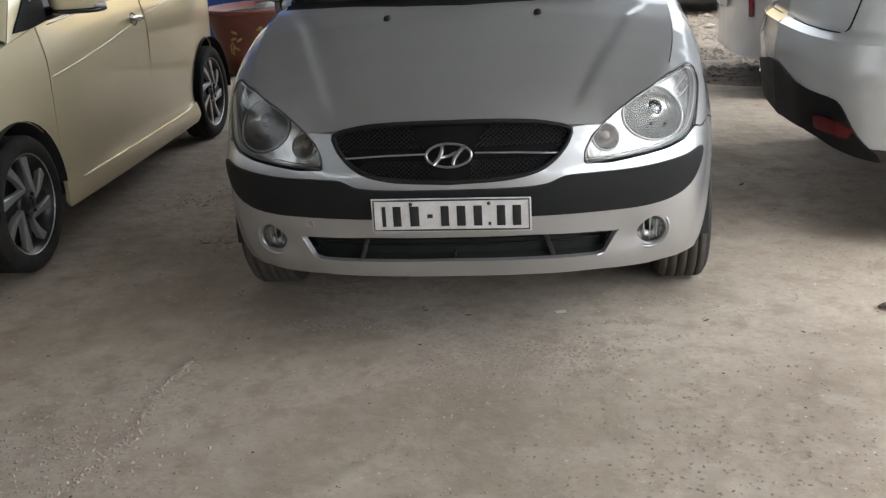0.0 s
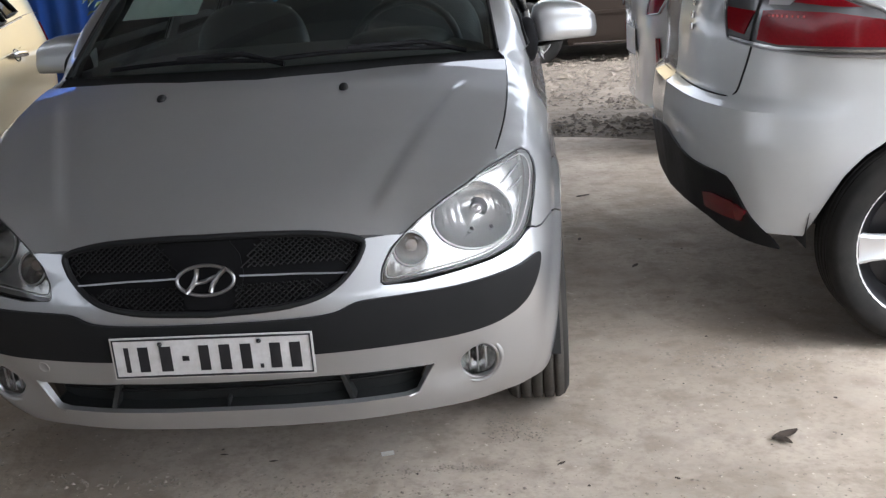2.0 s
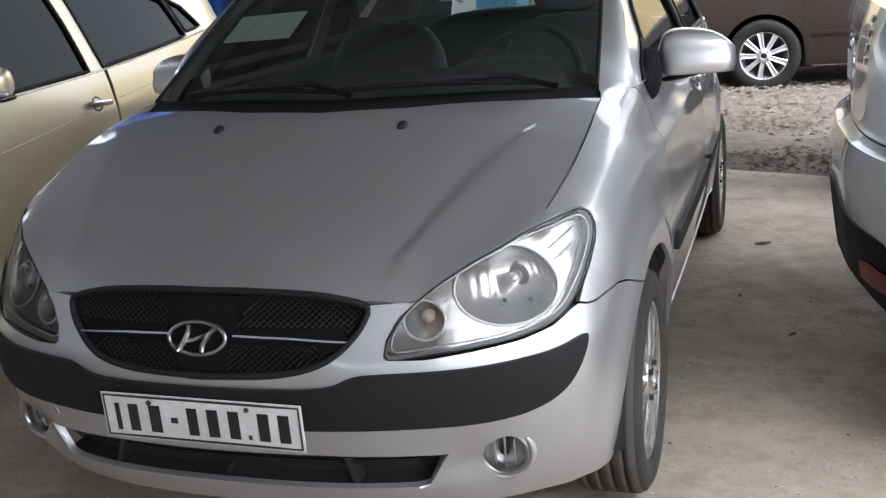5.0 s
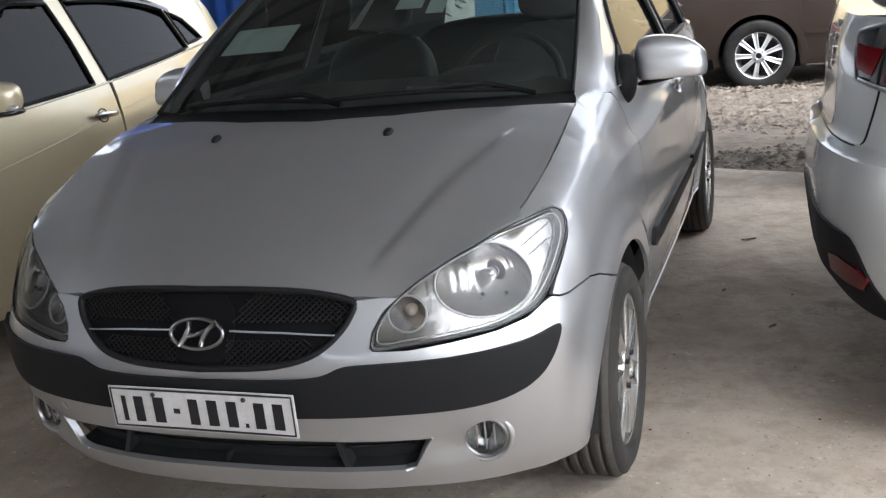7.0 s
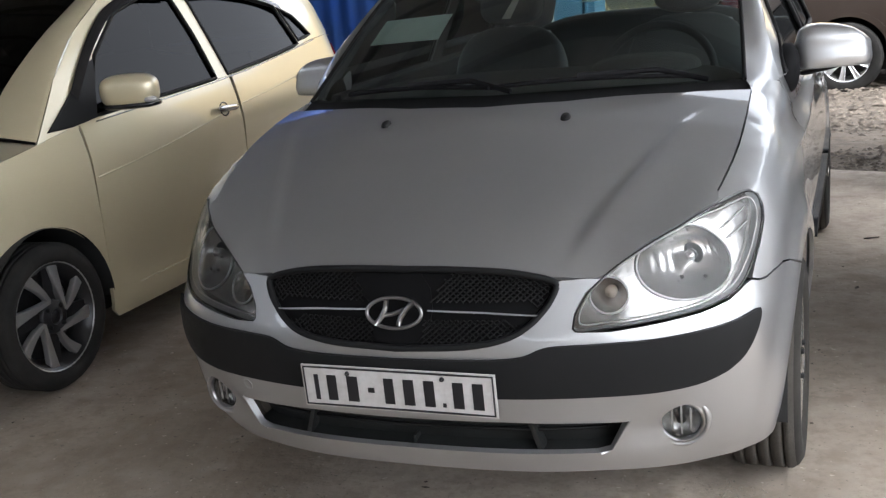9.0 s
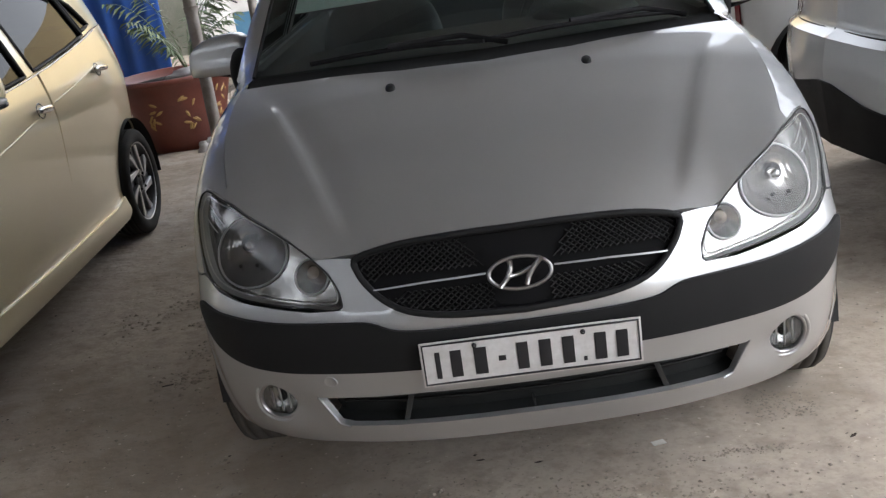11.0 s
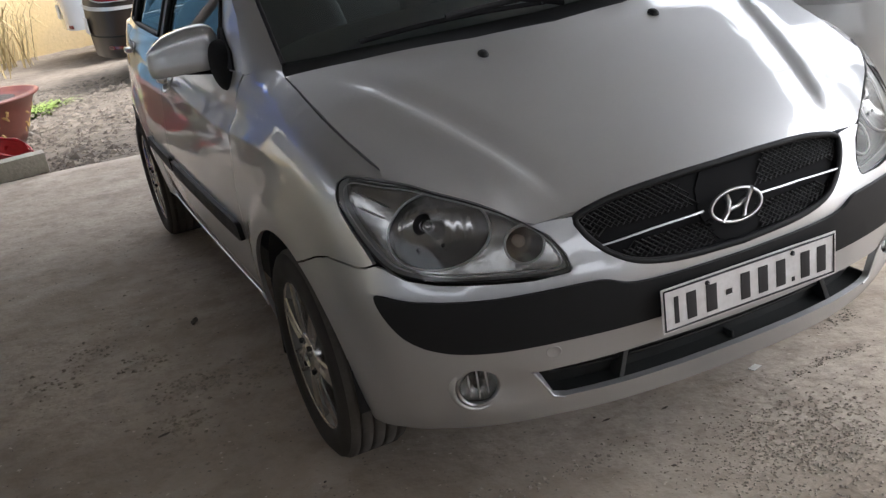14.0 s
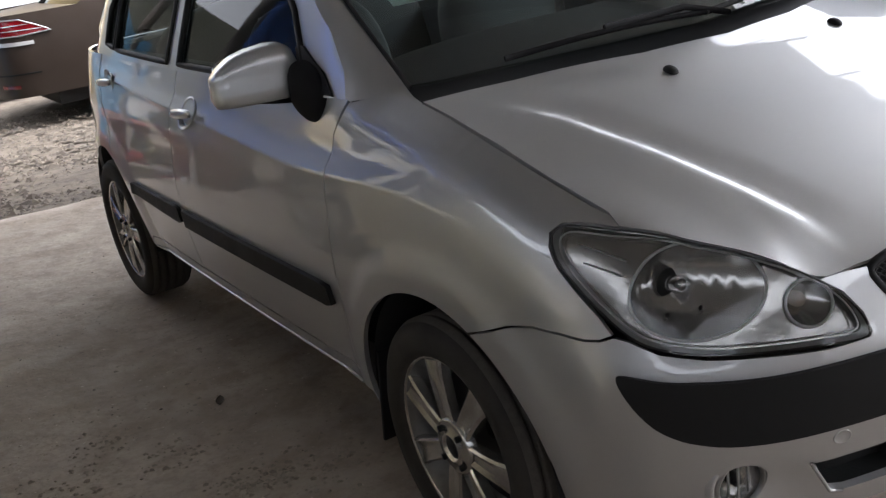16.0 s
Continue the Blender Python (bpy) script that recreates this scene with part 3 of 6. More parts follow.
def build_hatchback():
    car = thing("hatchback_car", (0, 0, 0), "silver five-door hatchback parked on dusty concrete, plastic bumper strip, alloy wheels", "car")
    sh = getz
    at = sh.on()
    lamp = rounded([(.401, .614), (.409, .645), (.437, .682), (.478, .713), (.527, .740), (.609, .773), (.680, .792), (.757, .809), (.876, .8195), (.950, .827), (.975, .826), (.985, .816), (.979, .796), (.955, .765),
                    (.920, .733), (.870, .694), (.815, .657), (.763, .637), (.685, .624), (.578, .616), (.479, .610), (.420, .606)], 3)
    under = [(.404, .607), (.479, .603), (.578, .609), (.685, .617), (.763, .629), (.82, .651)]
    grille = [(0, .741), (.12, .740), (.25, .733), (.33, .720), (.362, .710), (.371, .700), (.362, .680), (.343, .655), (.303, .621), (.248, .597), (.16, .583), (0, .577)]
    grille = [(float(a), float(b)) for a, b in spline(grille, 4)]
    # bumper
    outer = [(0, .263), (.225, .259), (.46, .252), (.60, .241), (.74, .232), (.88, .226)] + arch_points(sh, .79, math.pi + .17, 2.04, 18)
    outer += [(1.13, .617), (1.077, .637), (1.015, .6505), (.95, .6495), (.905, .6455), (.873, .648), (.846, .656)] + under[::-1] + [(.397, .614), (.404, .645), (.432, .684), (.468, .709), (.43, .712), (.378, .711)] + grille[20:]
    mouth = [(-.50, .372), (-.508, .386), (-.45, .392), (-.242, .402), (0, .404), (.242, .402), (.45, .392), (.508, .386), (.50, .372), (.471, .318), (.44, .311), (.272, .316), (0, .321), (-.272, .316), (-.44, .311), (-.471, .318)]
    fogs = [[(s * .637 + .050 * math.cos(k), .367 + .046 * math.sin(k)) for k in np.linspace(0, 2 * math.pi, 24, endpoint=False)] for s in (1, -1)]
    bumper = part("front_bumper", patch(mirror_half(outer), at, .026, .014, (mouth, *fogs)), SILVER, car)
    part("intake_liner", patch([(a * 1.03, (b - .36) * 1.25 + .36) for a, b in mouth], sh.on(-.058), .04, 0), INTAKE, bumper)
    bm = bmesh.new()
    run = [(u, float(np.interp(abs(u), [0, .272, .44, .50], [.321, .316, .311, .318])) - .002) for u in np.linspace(-.50, .50, 40)]
    a, b = [bm.verts.new(sh.at(u, z, -.012)) for u, z in run], [bm.verts.new(sh.at(u, z + .012, -.062)) for u, z in run]
    for k in range(39):
        bm.faces.new((a[k], a[k + 1], b[k + 1], b[k]))
    part("intake_floor", bm, INTAKE, bumper)
    for z in (.362, .384):
        part("intake_slat", tube(bmesh.new(), [sh.at(u, z - .02 * u * u, -.048) for u in np.linspace(-.47, .47, 30)], .0045, 6), SEAL, bumper)
    for u, w in ((-.30, .012), (.30, .012), (0, .006)):
        part("intake_rib", box(bmesh.new(), (w, .040, .070 if u else .022), Matrix.Translation(Vector(sh.at(u, .350 if u else .330, -.046))) @ Matrix.Rotation(radians(-60 * u), 4, "Y"), .002), INTAKE, bumper)
    for s in (1, -1):
        part("intake_trim", tube(bmesh.new(), [sh.at(s * u, z, .001) for u, z in ((.512, .388), (.503, .372), (.485, .34), (.472, .316), (.445, .309))], .0035), SILVER, bumper)
    strip = [(0, .556), (.195, .556), (.27, .560), (.30, .567), (.326, .578), (.362, .583), (.475, .582), (.572, .581), (.673, .585), (.758, .591), (.80, .597), (.830, .600), (.837, .598), (.834, .583), (.812, .544), (.779, .506), (.745, .485),
             (.714, .474), (.66, .463), (.568, .458), (.445, .461), (.249, .465), (0, .466)]
    part("bumper_strip", patch(rounded(mirror_half(strip), 3), sh.on(.009), .022, .010), PLASTIC, bumper, "black grained plastic strip")
    part("tow_eye_cover", lathe(bmesh.new(), [(.0175, -.003), (.0168, .0012), (.0155, .0016), (.0145, .0004), (.001, .0012)], 24, sh.seat_on(.461, .435, -1) @ Matrix.Diagonal((1, .85, 1, 1))), SILVER, bumper)
    # grille
    gr = part("grille", patch(mirror_half(grille), sh.on(-.016), .03, 0), GRILLEBACK, car, "black mesh grille with a chrome bar")
    ring = mirror_half(grille)
    bm = bmesh.new()
    part("grille_surround", tube(bm, [sh.at(u, z, -.004) for u, z in dense(ring, .03)], .008, 6, True), PLASTIC, gr)
    bm = bmesh.new()
    for slope in (1, -1):
        for c in np.arange(-.62, .62, .0155):
            run = []
            for z in np.arange(.575, .745, .012):
                u = c + slope * (z - .66) * 1.3
                ok = inside((u, z), ring) and abs(z - (.657 - .12 * u * u)) > .014 and abs(u) > .055 + max(0, .06 * smooth(.64, .74, z))
                if ok:
                    run.append(sh.at(u, z, -.010))
                else:
                    if len(run) > 1:
                        tube(bm, run, .0016, 4)
                    run = []
            if len(run) > 1:
                tube(bm, run, .0016, 4)
    part("grille_mesh", bm, SEAL, gr)["kind"] = "stuff"
    for s in (1, -1):
        bar = [(s * u, z) for u, z in ((.075, .6595), (.2, .6555), (.325, .6465), (.326, .6435), (.2, .652), (.075, .656))]
        part("chrome_bar", patch(bar, sh.on(.002), .03, .012), BARMETAL, gr)
    shield = [(0, .741), (.045, .741), (.055, .725), (.075, .70), (.082, .657), (.075, .62), (.05, .59), (0, .583)]
    part("badge_mount", patch(mirror_half(shield), sh.on(-.012), .02, .004), GRILLEBACK, gr)
    m = Matrix.Translation(Vector(sh.at(0, .655, .012))) @ Matrix.Rotation(radians(74), 4, "X")
    bm = tube(bmesh.new(), [m @ Vector((.066 * math.cos(a), .034 * math.sin(a), 0)) for a in np.linspace(0, 2 * math.pi, 40, endpoint=False)], .0042, 8, True)
    badge = part("badge", bm, BARMETAL, gr, "oval chrome badge")
    for s in (1, -1):
        bm = tube(bmesh.new(), [m @ Vector(q) for q in ((s * .028 - .017, -.027, 0), (s * .023 - .006, -.010, .003), (s * .025 + .006, .010, .003), (s * .034 + .015, .027, 0))], .0058, 8)
        part("badge_stroke", bm, BARMETAL, badge)
    part("badge_stroke", tube(bmesh.new(), [m @ Vector(q) for q in ((-.024, -.006, .002), (0, -.002, .004), (.024, .008, .002))], .005, 8), BARMETAL, badge)
    # number plate
    bm = bmesh.new()
    pm = pose(0, -.002, .4845, 92, .4, 0)
    box(bm, (.470, .103, .003), pm, .001)
    plate = part("number_plate", bm, PLATEWHITE, car, "white number plate with dark characters")
    bm = tube(bmesh.new(), [pm @ Vector(q) for q in dense(rounded([(-.229, -.046, ), (.229, -.046), (.229, .046), (-.229, .046)], 1), .1) for q in [(*q, .002)]], .0026, 6, True)
    part("plate_border", bm, INK, plate)
    xs = [(-.199, .014), (-.160, .030), (-.108, .034), (-.062, .020), (-.018, .030), (.030, .032), (.079, .031), (.147, .031), (.193, .031)]
    for n, (x, w) in enumerate(xs):
        h = .012 if n == 3 else .062
        part("plate_bar", box(bmesh.new(), (w * .80, h, .0016), pm @ Matrix.Translation((x, -.003, .0022)), .0004), INK, plate)
    part("plate_bar", box(bmesh.new(), (.008, .010, .0016), pm @ Matrix.Translation((.113, -.028, .0022)), .0004), INK, plate)
    for x in (-.118, .112):
        part("plate_screw", lathe(bmesh.new(), [(.006, 0), (.005, .004), (.001, .005)], 8, pm @ Matrix.Translation((x, .034, .0015))), INK, plate)
    # lamps
    for s in (1, -1):
        lp = [(s * u, z) for u, z in lamp]
        bowls = (("main_bowl", .692, .7145, .135, .0755, .064), ("turn_bowl", .487, .669, .044, .037, .034))
        round_at = lambda u, z, ru, rz, q, a: (s * (u + ru * q * math.cos(a)), z + rz * q * math.sin(a))
        turns = np.linspace(0, 2 * math.pi, 48, endpoint=False)
        case = part("headlight", patch(lp, sh.on(-.026), .022, 0, [[round_at(u, z, ru, rz, 1, a) for a in turns] for _, u, z, ru, rz, _ in bowls]), LAMPCASE, car, "clear halogen headlight with chrome bowls")
        bm = bmesh.new()
        top, low = [bm.verts.new(sh.at(u, z, -.003)) for u, z in lp], [bm.verts.new(sh.at(u, z, -.030)) for u, z in lp]
        for k in range(len(lp)):
            bm.faces.new((top[k], top[k - 1], low[k - 1], low[k]))
        part("lamp_case", bm, LAMPRIM, case)
        for nm, u, z, ru, rz, dep in bowls:
            bm = bmesh.new()
            rings = []
            for q in np.linspace(1, .16, 22):
                flute = .0015 * smooth(.30, .52, q) if q < .9 and nm == "main_bowl" else 0
                rings.append([bm.verts.new(Vector(sh.at(*round_at(u, z, ru, rz, q, a), -.026)) + Vector((0, dep * (1 - q * q) + flute * math.cos(ru * q * math.cos(a) * 2 * math.pi / .021), 0))) for a in turns])
            for a, b in zip(rings, rings[1:]):
                for k in range(48):
                    bm.faces.new((a[k], a[k - 1], b[k - 1], b[k]))
            bm.faces.new(rings[-1])
            bowl = part(nm, bm, REFLECTOR, case, "", 60)
            part("bowl_ring", tube(bmesh.new(), [sh.at(*round_at(u, z, ru, rz, 1.0, a), -.022) for a in turns], .0028, 6, True), RINGMETAL, bowl)
            m = Matrix.Translation(Vector(sh.at(s * u, z, -.026)) + Vector((0, dep * .98, 0))) @ Matrix.Rotation(radians(90), 4, "X")
            if nm == "main_bowl":
                part("bulb_socket", lathe(bmesh.new(), [(.026, .001), (.020, .006), (.014, .008)], 20, m), SEAL, bowl)
                part("bulb_shield", lathe(bmesh.new(), [(.012, .004), (.013, .036), (.011, .043), (.001, .045)], 20, m @ Matrix.Rotation(radians(-8), 4, "X")), CHROME, bowl)
            else:
                part("bulb", lathe(bmesh.new(), [(.013, 0), (.014, .014), (.009, .022), (.001, .025)], 16, m), AMBER, bowl)
        cu, cz = sum(q[0] for q in lp) / len(lp), sum(q[1] for q in lp) / len(lp)
        part("lamp_trim", tube(bmesh.new(), [sh.at(cu + (u - cu) * .955, cz + (z - cz) * .90, -.010) for u, z in lp], .0017, 6, True), RINGMETAL, case)
        for z0, u0, u1 in ((.770, .835, .945), (.748, .845, .925)):   # seams in the outer corner of the case
            part("lamp_seam", tube(bmesh.new(), [sh.at(s * u, z0 + .25 * (u - u0), -.018) for u in np.linspace(u0, u1, 6)], .0014, 6), RINGMETAL, case)
        for du, dz in ((.035, -.047), (-.030, -.040)):
            part("drain_hole", lathe(bmesh.new(), [(.0052, 0), (.0045, .0015), (.0005, .002)], 10, Matrix.Translation(Vector(sh.at(s * (.690 + du), .719 + dz, -.026)) + Vector((0, .030, 0))) @ Matrix.Rotation(radians(90), 4, "X")), SEAL, case)
        part("lens", patch(lp, sh.on(.002), .028, .004), LENS, case, "clear lamp lens")
        part("lamp_seal", tube(bmesh.new(), [sh.at(u, z, -.002) for u, z in lp], .0020, 6, True), GASKET, case)
        # fog lamp
        m = Matrix.Translation(Vector(sh.at(s * .637, .364, -.004))) @ Vector((s * .22, -1, -.06)).to_track_quat("Z", "Y").to_matrix().to_4x4()
        fog = part("fog_light", lathe(bmesh.new(), [(.066, -.012), (.062, -.001), (.056, .001), (.052, -.004), (.050, -.03), (.045, -.04)], 40, m), SILVER, car, "round fog light in a silver rim")
        part("fog_ring", lathe(bmesh.new(), [(.0515, -.016), (.0525, -.002), (.049, .003), (.044, .001), (.043, -.008)], 40, m), BARMETAL, fog)
        m = m @ Matrix.Diagonal((1.12, 1.12, 1, 1))
        part("fog_bowl", lathe(bmesh.new(), [(.039, -.006), (.033, -.016), (.022, -.026), (.009, -.030)], 28, m), FOGBOWL, fog)
        part("fog_bulb", lathe(bmesh.new(), [(.010, -.030), (.010, -.012), (.001, -.010)], 12, m), SEAL, fog)
        for k in (-1, 0, 1):
            part("fog_flute", box(bmesh.new(), (.004, .062 - .014 * abs(k), .004), m @ Matrix.Translation((k * .018, 0, -.010)), .0015), CLEARLENS, fog)
        part("fog_lens", lathe(bmesh.new(), [(.040, -.004), (.03, .001), (.015, .004), (.001, .005)], 28, m), LENS, fog)
    # bonnet
    hood = [(0, .085), (.25, .099), (.345, .113), (.372, .120), (.43, .131), (.463, .149), (.497, .176), (.552, .2215), (.600, .267), (.640, .318), (.666, .355)] + [(sh.at(sh.u(y), sh.wing_top(y))[0] - .0015, sh.at(sh.u(y), sh.wing_top(y))[1]) for y in (.36, .42, .50, .60, .70, .80, .905)] + [(.60, .872), (.51, .834), (.226, .750), (0, .724)]
    flow = [(x / hood_flow(y), y) for x, y in dense(mirror_half(hood), .03)]
    hd = part("bonnet", patch(flow, lambda w, y: bonnet(w * hood_flow(y), y), .0125, .012, creases=[[(w, .14), (w, .92)] for s in (1, -1) for w in (s * .392, s * .406, s * .42)]), SILVER, car)
    for s in (1, -1):
        m = Matrix.Translation(bonnet(s * .253, .645)) @ Matrix.Rotation(radians(18), 4, "X")
        part("washer_jet", blob(bmesh.new(), (.013, .018, .011), m, 2.4, 12, 8), SEAL, hd, "black washer jet")
    # scuttle, windscreen, wipers
    cowl = [(.69, .945, .992), (.60, .89, .995), (.51, .852, 1.0), (.226, .768, 1.004), (0, .742, 1.004)]
    base = [(s * x, y, z) for s in (-1,) for x, y, z in cowl] + [(x, y, z) for x, y, z in cowl[-2::-1]]
    bm = bmesh.new()
    a = [bm.verts.new((x, y - .03, z - .012)) for x, y, z in base]
    b = [bm.verts.new((x * .985, y + .03, z - .002)) for x, y, z in base]
    c = [bm.verts.new((x * .98, y + .085, z + .020)) for x, y, z in base]
    for p, q in ((a, b), (b, c)):
        for k in range(len(p) - 1):
            bm.faces.new((p[k], p[k + 1], q[k + 1], q[k]))
    part("scuttle", bm, PLASTIC, car)
    side = line([(.668, 1.0, 1.008), (.642, 1.22, 1.135), (.612, 1.45, 1.265), (.575, 1.76, 1.415)], 6)
    bm = bmesh.new()
    rows = []
    for k, (x, y, z) in enumerate(side):
        t = k / (len(side) - 1)
        rows.append([bm.verts.new((x * q, y - (.215 - .11 * t) * (1 - q * q), z + .02 * (1 - q * q))) for q in np.linspace(-1, 1, 22)])
    for a, b in zip(rows, rows[1:]):
        for k in range(21):
            bm.faces.new((a[k], a[k + 1], b[k + 1], b[k]))
    screen = part("windscreen", bm, GLASS, car, "windscreen with papers behind it")
    screen.visible_shadow = False
    def on_screen(q, t, up=.006):
        k = t * (len(side) - 1)
        i = min(int(k), len(side) - 2)
        p = [side[i][j] + (side[i + 1][j] - side[i][j]) * (k - i) for j in range(3)]
        return (p[0] * q, p[1] - (.215 - .11 * t) * (1 - q * q) - up * .5, p[2] + .02 * (1 - q * q) + up)
    for s in (1, -1):
        edge = [on_screen(s * .995, t, .004) for t in np.linspace(0, 1, 14)]
        part("screen_seal", tube(bmesh.new(), edge, .006), SEAL, screen)
    for q0, q1, piv in ((-.72, .02, .10), (.0, .80, .86)):
        pts = [on_screen(q, .015 + .022 * math.sin(math.pi * (q - q0) / (q1 - q0)), .016) for q in np.linspace(q0, q1, 12)]
        blade = part("wiper", tube(bmesh.new(), pts, .007, 6), BLACKMATT, car, "black windscreen wiper")
        part("wiper_arm", tube(bmesh.new(), [Vector(on_screen(piv, -.0, .01)), Vector(on_screen(.6 * piv + .4 * (q0 + q1) / 2, .035, .03)), Vector(pts[5]) + Vector((0, 0, .008))], .008, 6), BLACKMATT, blade)
    for (q0, t0, q1, t1, mt, nm) in ((-.86, .40, -.42, .58, PAPER, "pale green paper"), (.10, .62, .24, .72, PAPER, "pale green sticker"), (.27, .58, .36, .68, PAPER, "pale green sticker")):
        bm = bmesh.new()
        g = [[bm.verts.new(on_screen(q0 + (q1 - q0) * i / 4, t0 + (t1 - t0) * j / 3, -.008)) for i in range(5)] for j in range(4)]
        for j in range(3):
            for i in range(4):
                bm.faces.new((g[j][i], g[j][i + 1], g[j + 1][i + 1], g[j + 1][i]))
        part("windscreen_sticker_or_gap", bm, mt, screen, nm)
    # white patch that paints the wedge of light through the rear side window
    bm = bmesh.new()
    tri = [bm.verts.new(on_screen(q, t, -.05)) for q, t in ((-.17, .60), (-.12, .60), (-.13, .80), (-.16, .80))]
    bm.faces.new(tri)
    part("windscreen_sticker_or_gap", bm, PAPERWHITE, screen, "white patch painted for a light gap through the rear side")
    # flanks
    def up_side(y, z):
        x0 = .772 - .03 * smooth(2.8, 3.4, y) - .095 * smooth(3.25, 3.70, y) - .035 * (1 - smooth(1.0, 1.35, y))
        return (x0 - .42 * (z - .985) - .10 * (z - .985) ** 2, y, z)
    for s in (1, -1):
        to = at if s == 1 else both(at)
        wing = [(.852, .8225), (.876, .8245), (.948, .832), (.976, .832), (.991, .818), (.985, .795), (.961, .762), (.926, .730), (.876, .688), (.850, .661), (.873, .6525), (.905, .650), (.95, .654), (1.015, .655), (1.077, .6415), (1.133, .6215)] + arch_points(sh, .79, 2.02, -.10, 34)
        wing += [(sh.u(1.146), .295), (sh.u(1.191), .295), (sh.u(1.194), .5), (sh.u(1.200), .84), (sh.u(1.184), .915), (sh.u(1.134), .985)]
        wing += [(sh.u(y), sh.wing_top(y) - .0004) for y in (1.02, .95, .88, .80, .70, .60, .50, .44, .40, .37, .345)]
        folds = [[(sh.u(y), sh.crease(y) + up) for y in np.linspace(.60, 3.2, 60)] for up in (0, .006, -.006)]
        part("front_wing", patch(wing, to, .024, .012, creases=folds), SILVER, car)
        d1 = [(1.195, .341), (2.319, .341), (2.330, .50), (2.323, .70), (2.305, .86), (2.295, .990), (1.60, .990), (1.142, .990), (1.188, .915), (1.204, .84), (1.198, .5)]
        d2 = [(2.325, .341), (2.86, .341)] + [(3.255 + .348 * math.cos(k), .29 + .348 * math.sin(k)) for k in np.linspace(3.1, 2.05, 12)] + [(3.14, .72), (3.20, .82), (3.24, .990), (2.30, .990), (2.31, .86), (2.328, .70), (2.335, .50)]
        d3 = [(3.248, .990), (3.208, .82), (3.148, .72), (3.104, .607)] + [(3.255 + .348 * math.cos(k), .29 + .348 * math.sin(k)) for k in np.linspace(1.98, -.12, 24)] + [(3.62, .25)]
        fdoor = part("front_door", patch([(sh.u(y), z) for y, z in d1], to, .022, .012, creases=folds), SILVER, car)
        rdoor = part("rear_door", patch([(sh.u(y), z) for y, z in d2], to, .022, .012, creases=folds), SILVER, car)
        end = sh.us[-1]
        part("rear_quarter", patch([(sh.u(y), z) for y, z in d3] + [(end - .6, .25), (end, .25), (end, .990)], to, .04, .012), SILVER, car)
        part("sill", patch([(sh.u(y), z) for y, z in ((1.15, .302), (1.19, .336), (2.86, .336), (2.905, .302), (2.89, .298), (1.16, .298))], to, .03, .012), SILVER, car)
        part("sill_edge", tube(bmesh.new(), [to(sh.u(y), .300) for y in np.linspace(1.20, 2.86, 14)], .004, 6), SILVER, car)
        for door, y0, y1 in ((fdoor, 1.235, 2.305), (rdoor, 2.335, 2.90)):
            ml = [(sh.u(y), z) for y, z in ((y0, .503), (y0 + .03, .495), (y1, .492 if y1 < 2.5 else .508), (y1, .548), (y0 + .05, .552), (y0 + .01, .549))]
            part("door_moulding", patch(ml, (sh.on(.014) if s == 1 else both(sh.on(.014))), .03, .016), PLASTIC, door, "black door moulding")
        handle(fdoor, sh, sh.u(2.14), .875, s, SILVER)
        handle(rdoor, sh, sh.u(3.06), .900, s, SILVER)
        # upper flank with its windows
        w1 = [(1.30, 1.010), (2.235, 1.010), (2.25, 1.20), (2.26, 1.365), (1.95, 1.385), (1.72, 1.345), (1.45, 1.17)]
        w2 = [(2.345, 1.010), (2.95, 1.020), (2.98, 1.20), (2.93, 1.33), (2.66, 1.372), (2.355, 1.372)]
        w3 = [(2.985, 1.022), (3.13, 1.03), (3.16, 1.15), (3.06, 1.27), (2.99, 1.31), (3.005, 1.2)]
        rim = [(1.145, .992), (3.60, .992), (3.68, 1.06), (3.55, 1.30), (3.40, 1.435), (2.9, 1.462), (2.4, 1.468), (2.0, 1.455), (1.80, 1.43), (1.70, 1.385), (1.45, 1.250), (1.25, 1.130), (1.17, 1.050)]
        us_ = up_side if s == 1 else both(up_side)
        part("upper_body_side", patch(rim, us_, .035, .014, (w1, w2, w3)), SILVER, car)
        part("inner_lining", patch(rim, (lambda f: (lambda y, z: (f(y, z)[0] - s * .020, y, z)))(us_), .06, .0, (w1, w2, w3)), CABIN, car)
        for nm, w, door in (("front_window", w1, fdoor), ("rear_window", w2, rdoor), ("quarter_window", w3, rdoor)):
            pane = part(nm, patch(w, (lambda f: (lambda y, z: (f(y, z)[0] - s * .008, y, z)))(us_), .06, 0), SIDEGLASS, door)
            pane.visible_shadow = False
            part("window_seal", tube(bmesh.new(), [us_(y, z) for y, z in dense(w, .08)], .010, 6, True), SEAL, pane)
        part("mirror_sail", patch([(1.19, .998), (1.32, 1.004), (1.40, 1.095), (1.36, 1.10), (1.24, 1.045)], (lambda f: (lambda y, z: (f(y, z)[0] + s * .008, y, z)))(us_), .04, .01), PLASTIC, fdoor)
        # pillar between screen and flank
        bm = bmesh.new()
        on_side = lambda y: Vector((s * float(np.interp(y, [p[1] for p in side], [p[0] for p in side])), y, float(np.interp(y, [p[1] for p in side], [p[2] for p in side]))))
        ins = [Vector((s * .690, .905, .991)), Vector((s * .682, .955, .999))] + [on_side(y) for y in (1.0, 1.05, 1.09, 1.12, 1.17, 1.25, 1.35, 1.45, 1.57, 1.68, 1.76)]
        outs = [Vector(sh.at(s * sh.u(y), z)) for y, z in ((.915, .991), (.985, 1.000), (1.02, 1.003), (1.08, .994), (1.134, .987))]
